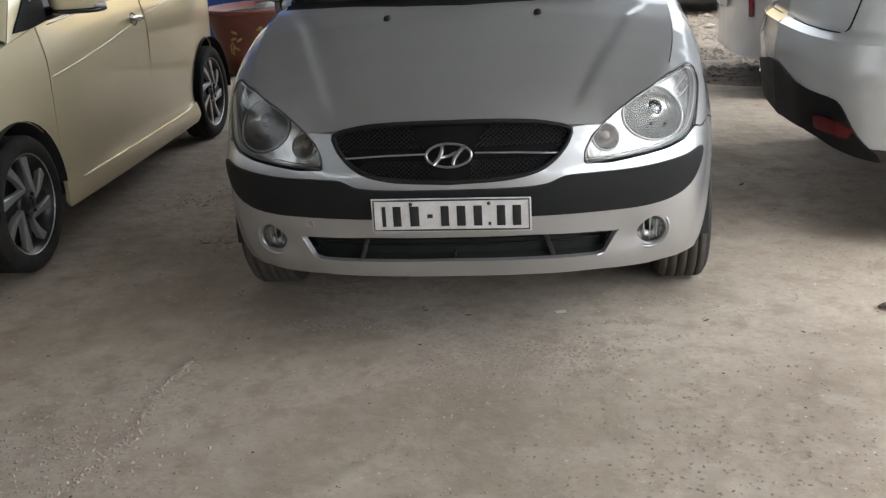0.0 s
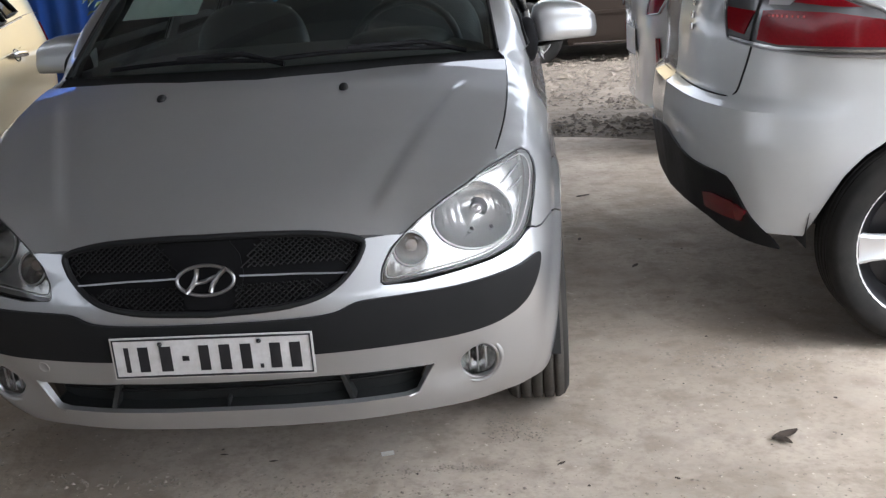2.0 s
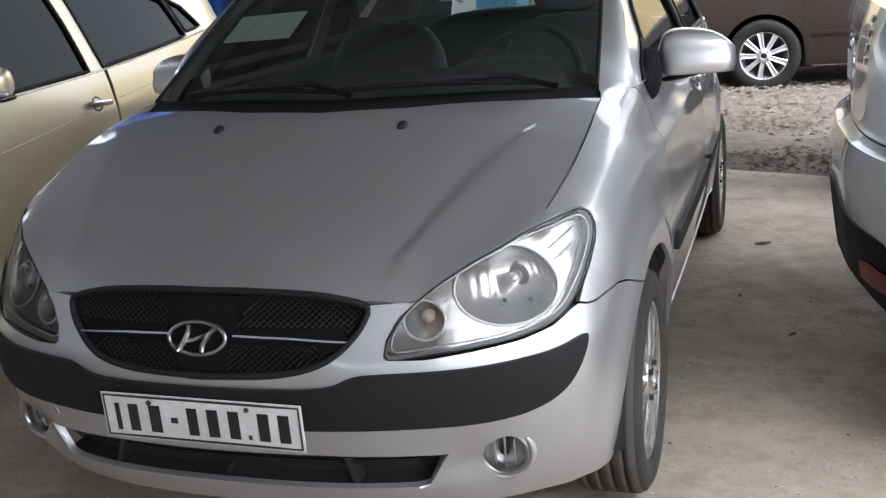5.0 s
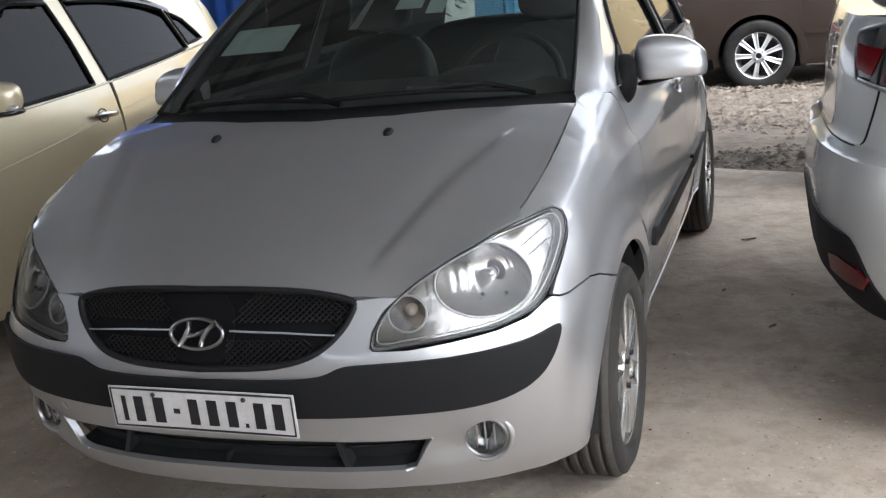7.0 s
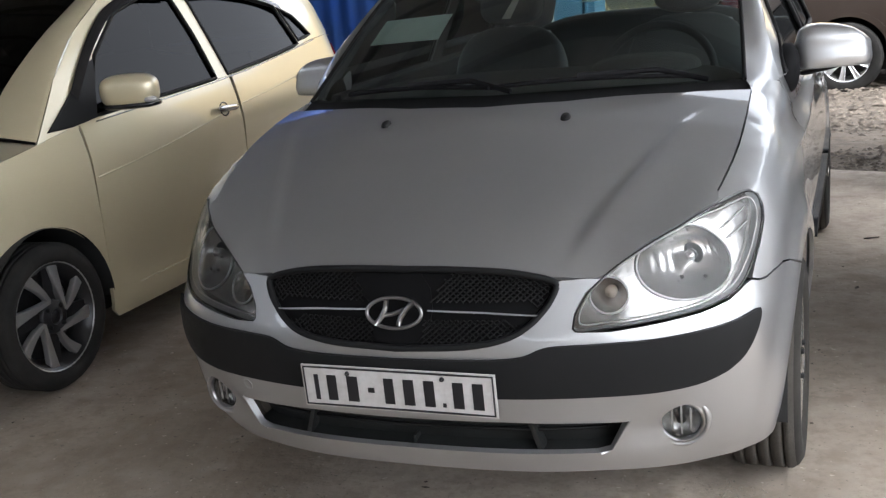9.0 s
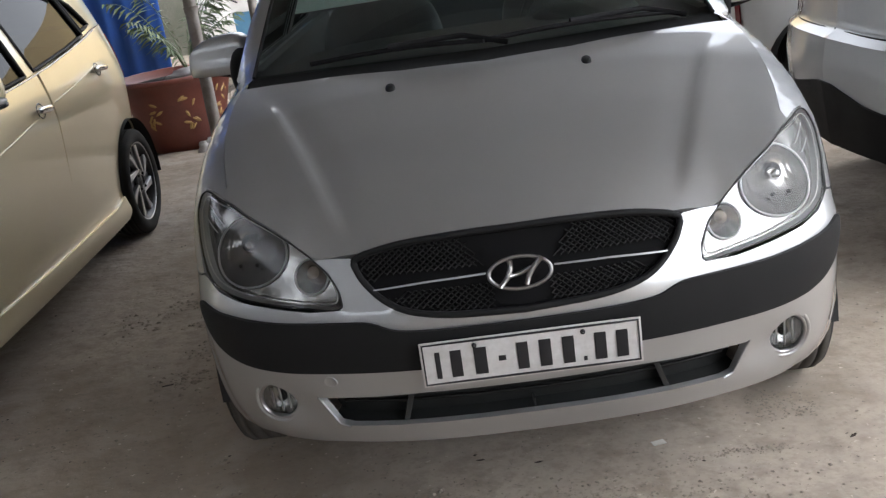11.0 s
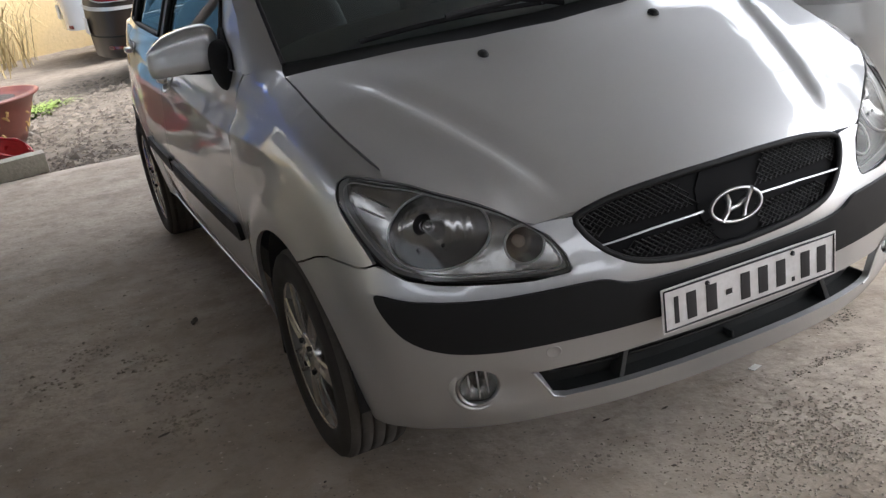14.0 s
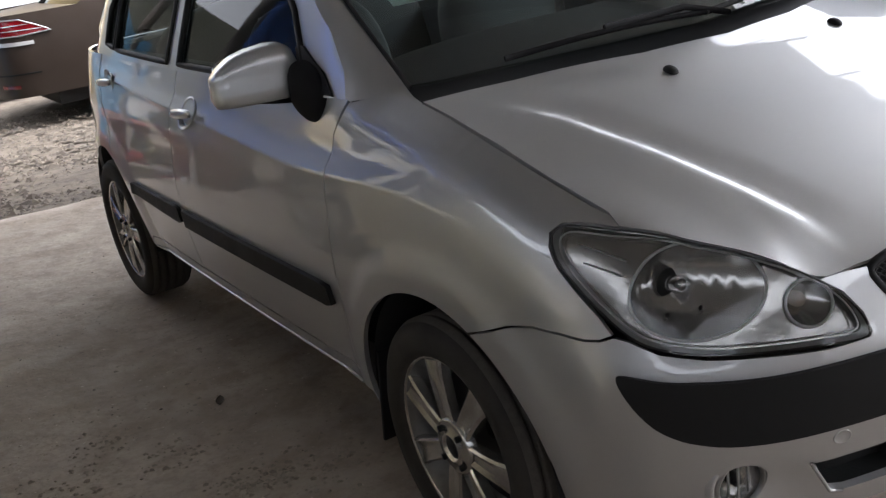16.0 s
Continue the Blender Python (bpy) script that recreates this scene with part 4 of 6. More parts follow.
        outs += [Vector(us_(y, z)) for y, z in ((1.146, .994), (1.17, 1.050), (1.25, 1.130), (1.35, 1.19), (1.45, 1.250), (1.575, 1.3175), (1.70, 1.385), (1.80, 1.43))]
        swell = (0, .1, .2, .5, .8, .9, 1, 1, 1, 1, 1, 1, 1)
        rows = [[bm.verts.new(i.lerp(o, t) + Vector((s * .006, -.005, .005)) * (w * math.sin(math.pi * t))) for t in (0, .2, .4, .6, .8, 1)] for i, o, w in zip(ins, outs, swell)]
        for a, b in zip(rows, rows[1:]):
            for k in range(5):
                bm.faces.new((a[k], a[k + 1], b[k + 1], b[k]))
        bmesh.ops.recalc_face_normals(bm, faces=bm.faces)
        part("windscreen_pillar", bm, SILVER, car)
        # mirror
        m = Matrix.Translation((.878 if s > 0 else -.838, 1.418 if s > 0 else 1.430, 1.042)) @ Matrix.Rotation(radians(s * 12), 4, "Z") @ Matrix.Rotation(radians(s * -4), 4, "Y")
        bm = blob(bmesh.new(), (.108, .060, .078), m, 3.6, 40, 30)
        for v in bm.verts:
            q = m.inverted() @ v.co
            if q.y > .01:
                q.y = .01 + (q.y - .01) * .5
            xx = q.x * s / .102
            q.z = max(q.z, -.054) if q.z < 0 else q.z * float(np.interp(xx, [-1, -.88, -.65, -.25, .15, .55, .85, 1], [.58, .90, .98, .96, .89, .76, .56, .42]))
            if q.y < 0 and q.z < -.012:      # the lower band stands a little proud
                q.y -= .007 * smooth(-.012, -.018, q.z)
            q.z -= .006 * xx
            v.co = m @ q
        mir = part("door_mirror", bm, SILVER, car, "silver door mirror with black foot")
        part("mirror_glass", blob(bmesh.new(), (.095, .004, .055), m @ Matrix.Translation((0, .036, 0)), 2.8), CHROME, mir)
        part("mirror_base", blob(bmesh.new(), (.096, .045, .008), m @ Matrix.Translation((-s * .010, .002, -.054)) @ Matrix.Rotation(radians(-s * 7), 4, "Y"), 2.8), SEAL, mir)
        part("mirror_foot", blob(bmesh.new(), (.036, .080, .068), Matrix.Translation((s * .756, 1.312, 1.000)) @ Matrix.Rotation(radians(20), 4, "X"), 2.4), BLACKMATT, mir)
        for y in (.79, 3.255):
            wheel(car, (s * .733, y, .287), .287, .182, .202, s, 7, ALLOY, ALLOY, "plain", DUSTYRUBBER)
            wheel_well(car, s * .50, s * .80, y, .29, .352)
        part("mud_flap", box(bmesh.new(), (.16, .010, .26), pose(s * .728, 1.120, .285, 12), .003), PLASTIC, car)
    # roof, tail
    part("roof", across([up_side(y, z) for y, z in ((1.76, 1.418), (1.80, 1.43), (2.0, 1.455), (2.4, 1.468), (2.9, 1.462), (3.40, 1.435))], 0, .045), SILVER, car)
    rear = part("rear_screen", across([up_side(y, z) for y, z in ((3.40, 1.435), (3.55, 1.30), (3.68, 1.06), (3.62, .992))], .06, .02), SIDEGLASS, car)
    rear.visible_shadow = False
    part("tail_shelf", across([sh.at(sh.u(3.5), .98), sh.at(sh.us[-1] - .35, .985), sh.at(sh.us[-1] - .02, .985)], 0, .0), CABIN, car)
    # inside
    bm = box(bmesh.new(), (1.36, 2.85, .12), pose(0, 2.05, .24))
    part("floor_pan", bm, UNDER, car)
    part("engine_bay", box(bmesh.new(), (1.0, .55, .30), pose(0, .62, .47)), UNDER, car)
    bm = blob(bmesh.new(), (.66, .24, .10), pose(0, 1.20, .93, 6), 3.4, 36, 14)
    dash = part("dashboard", bm, CABIN, car)
    part("instrument_hood", blob(bmesh.new(), (.17, .11, .05), pose(.34, 1.30, 1.02), 2.6), CABIN, dash)
    wh = pose(.34, 1.50, .97, 62)
    sw = part("steering_wheel", tube(bmesh.new(), [wh @ Vector((.185 * math.cos(k), .185 * math.sin(k), 0)) for k in np.linspace(0, 2 * math.pi, 36, endpoint=False)], .014, 8, True), SEATCLOTH, car)
    part("steering_boss", blob(bmesh.new(), (.075, .06, .03), wh, 2.6), CABIN, sw)
    for q in ((.17, 0), (-.17, 0), (0, -.17)):
        part("steering_spoke", tube(bmesh.new(), [wh @ Vector((0, 0, -.01)), wh @ Vector((*q, 0))], .014), CABIN, sw)
    for s in (1, -1):
        part("door_trim", box(bmesh.new(), (.04, 2.0, .44), pose(s * .705, 2.22, .785, 0, s * -3, 0), .012), CABIN, car)
    for x in (-.35, .35):
        seat(car, x, 1.75, SEATCLOTH)
    part("rear_bench", blob(bmesh.new(), (.60, .10, .34), pose(0, 3.05, .78, -12), 3.6), SEATCLOTH, car)
    part("inside_mirror", blob(bmesh.new(), (.11, .012, .032), pose(0, 1.62, 1.36), 2.6), SEAL, car)
    return car


build_hatchback()

# ---- the other parked cars ----
def parked(name, label, sp, paint, place, turn, step=0.045):
    """A parked car from its outline, its panel breaks and its window outlines."""
    car = thing(name, place, label, "car", "", turn)
    top = lambda y: float(np.interp(y, *sp["top"]))
    sh = Shell(sp["plan"], sp["heights"], sp["tucks"], top, sp["sill"], sp["hubs"], sp["arch"], sp["hub_z"])
    long, end = sp["plan"][-1][1], sh.us[-1]
    zb = sp["belt"]
    nose = float(np.interp(sp["nose"], sh.plan[:, 1], sh.us))
    away = (0, long / 2, .4)
    part("front_bumper", patch(mirror_half([(u, sh.sill) for u in np.linspace(0, nose, 20)] + [(u, top(sh.flat(u)[1])) for u in np.linspace(nose, 0, 20)]), sh.on(), step, .01, (), away), paint, car)
    doors = {}
    for s in (1, -1):
        to = sh.on() if s == 1 else both(sh.on())
        for nm, y0, y1, rake in sp["panels"]:
            loop = []
            for y in np.linspace(y0, y1, 40):
                loop.append((sh.u(y), sh.low(y)))
            for y in np.linspace(y1, y0, 30):
                loop.append((sh.u(min(y, y1 - .004)), top(y)))
            loop = [(u - rake * (z - .6), z) for u, z in loop] if rake else loop
            doors[nm, s] = part(nm, patch(loop, to, step, .010, (), away), paint, car)
        u0, u1 = sh.u(sp["panels"][-1][2]), end
        tail = [(u, max(sh.low(sh.flat(u)[1]), sp.get("tail_low", sh.sill) if sh.flat(u)[1] > sp["hubs"][1] else 0)) for u in np.linspace(u0, u1, 60)] + [(u, top(sh.flat(u)[1])) for u in np.linspace(u1, u0, 20)]
        part("rear_quarter", patch(tail, to, step, .010, (), away), paint, car)
        def up(y, z, s=s):
            x = abs(sh.at(sh.u(min(max(y, .05), long - .05)), top(min(y, long - .05)))[0])
            x = min(x, zb[0] - zb[2] * smooth(long - 1.2, long, y)) - .012
            return (s * (x - zb[1] * max(0, z - top(y)) - .12 * max(0, z - top(y)) ** 2), y, z)
        part("upper_body_side", patch(sp["upper"], up, step, .012, sp["windows"], away), paint, car)
        for k, w in enumerate(sp["windows"]):
            host = doors.get((("front_door", "rear_door", "rear_door")[k], s), car)
            pane = part(("front_window", "rear_window", "quarter_window")[k], patch(w, lambda y, z: (up(y, z)[0] - s * .008, y, z), .08, 0, (), away), TINTED, host)
            part("window_seal", tube(bmesh.new(), [up(y, z) for y, z in dense(list(w), .08)], .009, 6, True), SEAL, pane)
        for y in sp["hubs"]:
            w = sp["wheel"]
            wheel(car, (s * (sp["track"] - .09), y, w[0]), w[0], w[1], w[2], s, w[3], w[4], w[5], w[6])
            wheel_well(car, s * (sp["track"] - .36), s * (sp["track"] - sp.get("well", .012)), y, sp["hub_z"], sp["arch"] + .004)
        for nm, y, z in sp["handles"]:
            handle(doors.get((nm, s), car), sh, sh.u(y), z, s, sp["handle_mat"])
    up = lambda y, z: (abs(sh.at(sh.u(min(max(y, .05), long - .05)), top(min(y, long - .05)))[0]), y, z)
    def upper(y, z):
        x = min(up(y, z)[0], zb[0] - zb[2] * smooth(long - 1.2, long, y)) - .012
        return (x - zb[1] * max(0, z - top(y)) - .12 * max(0, z - top(y)) ** 2, y, z)
    ys = np.linspace(.03, sp["screen"][0][0], 16)
    part("bonnet", across([(sh.at(sh.u(y), top(y) - .003)[0], sh.at(sh.u(y), top(y))[1], top(y) - .003) for y in ys], 0, sp["crown"]), paint, car)
    zlo, zhi = sp["screen"][0][1], sp["screen"][-1][1]
    wide = lambda z: .085 + sp.get("pillar_foot", 0) * (1 - smooth(zlo, zhi, z))
    lift = lambda z: sp.get("pillar_foot", 0) * .25 * (1 - smooth(zlo, zhi, z))
    part("windscreen", across([(upper(y, z)[0] - wide(z), y - .030, z + .004 + lift(z)) for y, z in sp["screen"]], -.13, .02), TINTED, car)
    for s in (1, -1):
        bm = bmesh.new()
        rows = [[bm.verts.new((s * (upper(y, z)[0] - d), y - b, z + c)) for d, b, c in ((0, 0, 0), (.012, .012, .006), (wide(z) * .6, .028, .008 + .6 * lift(z)), (wide(z), .032, .002 + lift(z)))] for y, z in line(sp["screen"], 4)]
        for a, b in zip(rows, rows[1:]):
            for k in range(3):
                bm.faces.new((a[k], a[k + 1], b[k + 1], b[k]))
        bmesh.ops.recalc_face_normals(bm, faces=bm.faces)
        part("windscreen_pillar", bm, paint, car)
    part("roof", across([upper(y, z) for y, z in sp["roof"]], 0, .05), paint, car)
    part("rear_screen", across([upper(y, z) for y, z in sp["back"]], .08, .02), TINTED, car)
    part("tail_deck", across([(sh.at(sh.u(sp["back"][-1][0]), top(sp["back"][-1][0]))[0], sp["back"][-1][0], top(sp["back"][-1][0]) - .003)] + [(sh.at(u, top(sh.flat(u)[1]))[0], sh.at(u, top(sh.flat(u)[1]))[1], top(sh.flat(u)[1]) - .003) for u in np.linspace(end - .4, end - .03, 5)], 0, .01), paint, car)
    part("floor_pan", box(bmesh.new(), (sp["track"] * 1.62, long - 1.0, .12), pose(0, long / 2, sp["sill"] + .05)), UNDER, car)
    part("cabin_lining", box(bmesh.new(), (sp["track"] * 1.45, 1.7, .4), pose(0, sp["screen"][0][0] + 1.1, .62)), CABIN, car)
    return car, sh, doors


SMALL = dict(
    plan=[(0, 0), (.35, .03), (.58, .12), (.70, .28), (.755, .50), (.78, .80), (.793, 1.3), (.7975, 2.0), (.79, 2.7), (.765, 3.1), (.72, 3.36), (.60, 3.52), (.3, 3.585), (0, 3.595)],
    heights=[.15, .18, .22, .30, .45, .60, .72, .80, .85, .90, .95, 1.0, 1.1], tucks=[.03, .012, .006, .022, .016, .008, .002, .000, .008, .016, .028, .042, .07],
    top=([0, .3, .6, 1.0, 1.3, 2.0, 2.3, 3.1, 3.4, 3.6], [.70, .80, .875, .935, .950, .985, 1.005, 1.08, 1.09, 1.0]), sill=.17, hubs=(.70, 3.085), arch=.325, hub_z=.28, track=.7975,
    pillar_foot=.13, nose=.36, panels=[("front_wing", .36, 1.035, .05), ("front_door", 1.039, 2.125, .03), ("rear_door", 2.129, 2.93, -.02)],
    belt=(.79, .36, .07), crown=.045,
    upper=[(.80, .905), (1.3, .95), (2.0, .985), (2.3, 1.005), (3.1, 1.08), (3.42, 1.09), (3.36, 1.25), (3.22, 1.39), (2.8, 1.435), (2.2, 1.46), (1.80, 1.455), (1.55, 1.425), (1.26, 1.285), (1.02, 1.115)],
    windows=[[(1.12, .955), (1.55, .973), (2.02, .993), (2.005, 1.20), (1.975, 1.372), (1.75, 1.388), (1.54, 1.335), (1.30, 1.18)],
             [(2.125, 1.001), (2.62, 1.041), (2.90, 1.069), (2.82, 1.28), (2.55, 1.345), (2.085, 1.378)], [(2.925, 1.087), (3.10, 1.104), (2.98, 1.215), (2.855, 1.268)]],
    screen=[(.80, .912), (1.02, 1.115), (1.26, 1.285), (1.55, 1.425)], roof=[(1.55, 1.425), (1.80, 1.455), (2.2, 1.46), (2.8, 1.435), (3.22, 1.39)], back=[(3.22, 1.39), (3.36, 1.25), (3.42, 1.09)],
    wheel=(.277, .165, .205, 5, TWOTONE, DARKALLOY, "twist"), handles=[("front_door", 1.985, .852), ("rear_door", 2.83, .905)], handle_mat=CHROME)

TALL = dict(
    plan=[(0, 0), (.45, .04), (.70, .16), (.83, .38), (.89, .8), (.915, 1.5), (.9275, 2.4), (.925, 3.2), (.91, 3.65), (.885, 3.95), (.83, 4.16), (.70, 4.32), (.40, 4.415), (0, 4.44)],
    heights=[.20, .28, .34, .42, .55, .64, .72, .80, .88, .96, 1.02, 1.08, 1.15], tucks=[.10, .05, .035, .022, .006, .0, .012, .022, .028, .030, .038, .050, .075],
    top=([0, .4, .9, 1.2, 2.4, 3.6, 4.1, 4.5], [.82, .95, 1.03, 1.06, 1.09, 1.13, 1.15, 1.12]), sill=.28, hubs=(.95, 3.76), arch=.372, hub_z=.35, track=.925, tail_low=.355, well=.10,
    nose=.42, panels=[("front_wing", .42, 1.25, .0), ("front_door", 1.258, 2.36, .0), ("rear_door", 2.368, 3.32, .0)],
    belt=(.90, .40, .10), crown=.06,
    upper=[(1.15, 1.05), (2.4, 1.09), (3.6, 1.13), (4.15, 1.15), (4.10, 1.40), (3.95, 1.58), (3.4, 1.63), (2.4, 1.64), (2.0, 1.60), (1.6, 1.35)],
    windows=[[(1.45, 1.10), (2.32, 1.13), (2.30, 1.52), (2.05, 1.54), (1.75, 1.38)], [(2.42, 1.135), (3.25, 1.16), (3.2, 1.5), (2.44, 1.54)], [(3.34, 1.17), (3.85, 1.22), (3.6, 1.45), (3.34, 1.5)]],
    screen=[(1.15, 1.05), (1.6, 1.35), (2.0, 1.60)], roof=[(2.0, 1.60), (2.4, 1.64), (3.4, 1.63), (3.95, 1.58)], back=[(3.95, 1.58), (4.10, 1.40), (4.15, 1.15)],
    wheel=(.335, .18, .248, 5, ALLOYBRIGHT, DARKALLOY, "plain"), handles=[("front_door", 2.25, .98), ("rear_door", 3.2, 1.0)], handle_mat=CHROME)

SALOON = dict(
    plan=[(0, 0), (.45, .05), (.70, .18), (.82, .42), (.87, .9), (.885, 1.6), (.8875, 2.4), (.88, 3.2), (.87, 3.75), (.83, 4.26), (.73, 4.58), (.42, 4.72), (0, 4.76)],
    heights=[.18, .22, .30, .45, .60, .72, .80, .88, .96, 1.05], tucks=[.06, .035, .02, .008, .0, .004, .012, .02, .035, .06],
    top=([0, .5, 1.2, 2.4, 3.4, 4.4, 4.9], [.70, .86, .95, .98, 1.0, 1.0, .985]), sill=.20, tail_low=.31, hubs=(.92, 3.52), arch=.37, hub_z=.33, track=.885,
    nose=.44, panels=[("front_wing", .44, 1.28, .0), ("front_door", 1.288, 2.40, .0), ("rear_door", 2.408, 3.15, .0)],
    belt=(.87, .42, .08), crown=.05,
    upper=[(1.2, .95), (2.4, .98), (3.4, 1.0), (3.95, .99), (3.6, 1.24), (3.2, 1.40), (2.6, 1.45), (2.1, 1.42), (1.6, 1.18)],
    windows=[[(1.55, 1.0), (2.36, 1.02), (2.36, 1.35), (2.1, 1.35), (1.8, 1.2)], [(2.46, 1.025), (3.1, 1.04), (3.1, 1.3), (2.46, 1.36)], [(3.16, 1.04), (3.5, 1.05), (3.3, 1.22), (3.16, 1.29)]],
    screen=[(1.2, .95), (1.6, 1.18), (2.1, 1.42)], roof=[(2.1, 1.42), (2.6, 1.45), (3.2, 1.40)], back=[(3.2, 1.40), (3.6, 1.24), (3.95, .99)],
    wheel=(.325, .20, .215, 9, ALLOYBRIGHT, ALLOY, "plain"), handles=[("front_door", 2.25, .86), ("rear_door", 3.05, .87)], handle_mat=CHROME)


def tail_parts(car, sh, lamp, reflector, plate_z, extra=(), glow=None):
    """Lamps, reflectors and a plate on the tail; places along the outline are counted from the middle of the tail."""
    end = sh.us[-1]
    away = (0, sh.plan[-1][1] / 2, .4)
    for s in (1, -1):
        back = lambda out: (lambda d, z: (lambda p: (s * p[0], p[1], p[2]))(sh.at(end - d, z, out)))
        l = part("tail_lamp", patch(lamp, back(.010), .035, .02, (), away), glow or REDLENS, car, "red tail lamp with a chrome edge")
        part("lamp_trim", tube(bmesh.new(), [back(.010)(*q) for q in dense(list(lamp), .05)], .006, 6, True), BARMETAL, l)
        for nm, loop, mt, out in extra:
            part(nm, patch(loop, back(out), .03, .01, (), away), mt, l if nm.startswith("lamp") else car)
        part("rear_reflector", patch(reflector, back(.016), .03, .01, (), away), DARKRED, car)
    if plate_z is None:
        return
    m = sh.seat_on(end - .001, plate_z, 1, .012)
    part("number_plate", box(bmesh.new(), (.33, .16, .004), Matrix.Translation(m.translation) @ Matrix.Rotation(radians(90), 4, "X"), .002), PLATEWHITE, car)


def cream_hatch():
    car, sh, doors = parked("small_hatchback_car", "cream five-door hatchback with dark tinted windows and two-tone wheels", SMALL, CREAM, (-2.585, .23, 0), 0, .032)
    top = sh.top
    for s in (1, -1):
        to = lambda out: (sh.on(out) if s == 1 else both(sh.on(out)))
        skirt = [(sh.u(y), z) for y, z in ((1.00, .20), (1.02, .285), (1.2, .262), (2.6, .262), (2.74, .285), (2.77, .20), (2.74, .165), (1.03, .165))]
        part("side_skirt", patch(skirt, to(.014), .03, .016, (), (0, 1.8, .4)), CREAM, car)
        for d, run in ((doors["front_door", s], [(1.05, .728), (1.30, .750), (1.60, .785), (1.90, .825), (2.11, .852)]), (doors["rear_door", s], [(2.145, .857), (2.40, .880), (2.70, .912), (2.91, .936)])):
            part("door_crease", tube(bmesh.new(), [to(-.0015)(sh.u(y), z) for y, z, _ in line([(*q, 0) for q in run], 4)], .0040, 6), CREAM, d)
        belt = [(sh.u(y), top(y) - .004) for y in np.linspace(1.12, 3.1, 30)]
        part("belt_trim", tube(bmesh.new(), [(lambda p: (p[0] + s * .002, p[1], p[2]))(to(0)(*q)) for q in belt], .003, 6), CHROME, car)
        def up(y, z):
            x = min(abs(sh.at(sh.u(y), top(y))[0]), .79 - .07 * smooth(2.395, 3.595, y)) - .012
            return (s * (x - .36 * max(0, z - top(y)) - .12 * max(0, z - top(y)) ** 2 + .012), y, z)
        for pts in ([(1.06, 1.06), (1.20, 1.18), (1.34, 1.28), (1.50, 1.365), (1.72, 1.418), (1.95, 1.41)], [(2.10, 1.408), (2.4, 1.395), (2.7, 1.345), (2.86, 1.29)]):
            c = line([(y, z, 0) for y, z in pts], 5)
            bm = bmesh.new()
            rows = [[bm.verts.new((up(y, z - d)[0] + s * b, y + d * .3 * (y < 1.5), z - d)) for d, b in ((0, 0), (.012, .010), (.032, .012))] for y, z, _ in c]
            for a, b in zip(rows, rows[1:]):
                for k in range(2):
                    bm.faces.new((a[k], a[k + 1], b[k + 1], b[k]))
            part("wind_deflector", bm, GLOSSBLACK, car, "dark plastic wind deflector")
        part("mirror_sail", patch([(.865, .938), (1.0, .938), (1.14, .952), (1.27, 1.17), (1.21, 1.15), (1.0, 1.02)], lambda y, z: up(y, z), .04, .012, (), (0, 1.8, .4)), PLASTIC, doors["front_door", s])
        m = Matrix.Translation((s * .875, 1.215, 1.040)) @ Matrix.Rotation(radians(s * 14), 4, "Z")
        mir = part("door_mirror", blob(bmesh.new(), (.118, .062, .066), m, 3.0, 26, 14), CREAM, car, "cream door mirror with black underside")
        part("mirror_base", blob(bmesh.new(), (.118, .060, .016), m @ Matrix.Translation((0, .004, -.056)), 3.0), GLOSSBLACK, mir)
        part("mirror_indicator", blob(bmesh.new(), (.030, .014, .012), m @ Matrix.Translation((s * .095, -.040, -.036)), 2.4), CLEARLENS, mir)
        part("mirror_foot", blob(bmesh.new(), (.06, .03, .02), Matrix.Translation((s * .765, 1.215, .985)), 2.4), GLOSSBLACK, mir)
        lamp = [(sh.u(y), z) for y, z in ((.10, .60), (.34, .80), (.50, .835), (.48, .78), (.30, .66), (.12, .57))]
        part("headlight", patch(lamp, to(.006), .03, .01, (), (0, 1.8, .4)), CLEARLENS, car, "clear headlight")
        tl = [(sh.u(3.40) + .02, .80), (sh.u(3.40), 1.03), (sh.us[-1] - .46, 1.03), (sh.us[-1] - .50, .78)]
        part("tail_lamp", patch(tl, to(.008), .03, .01, (), (0, 1.8, .4)), REDLENS, car, "red tail lamp")


cream_hatch()

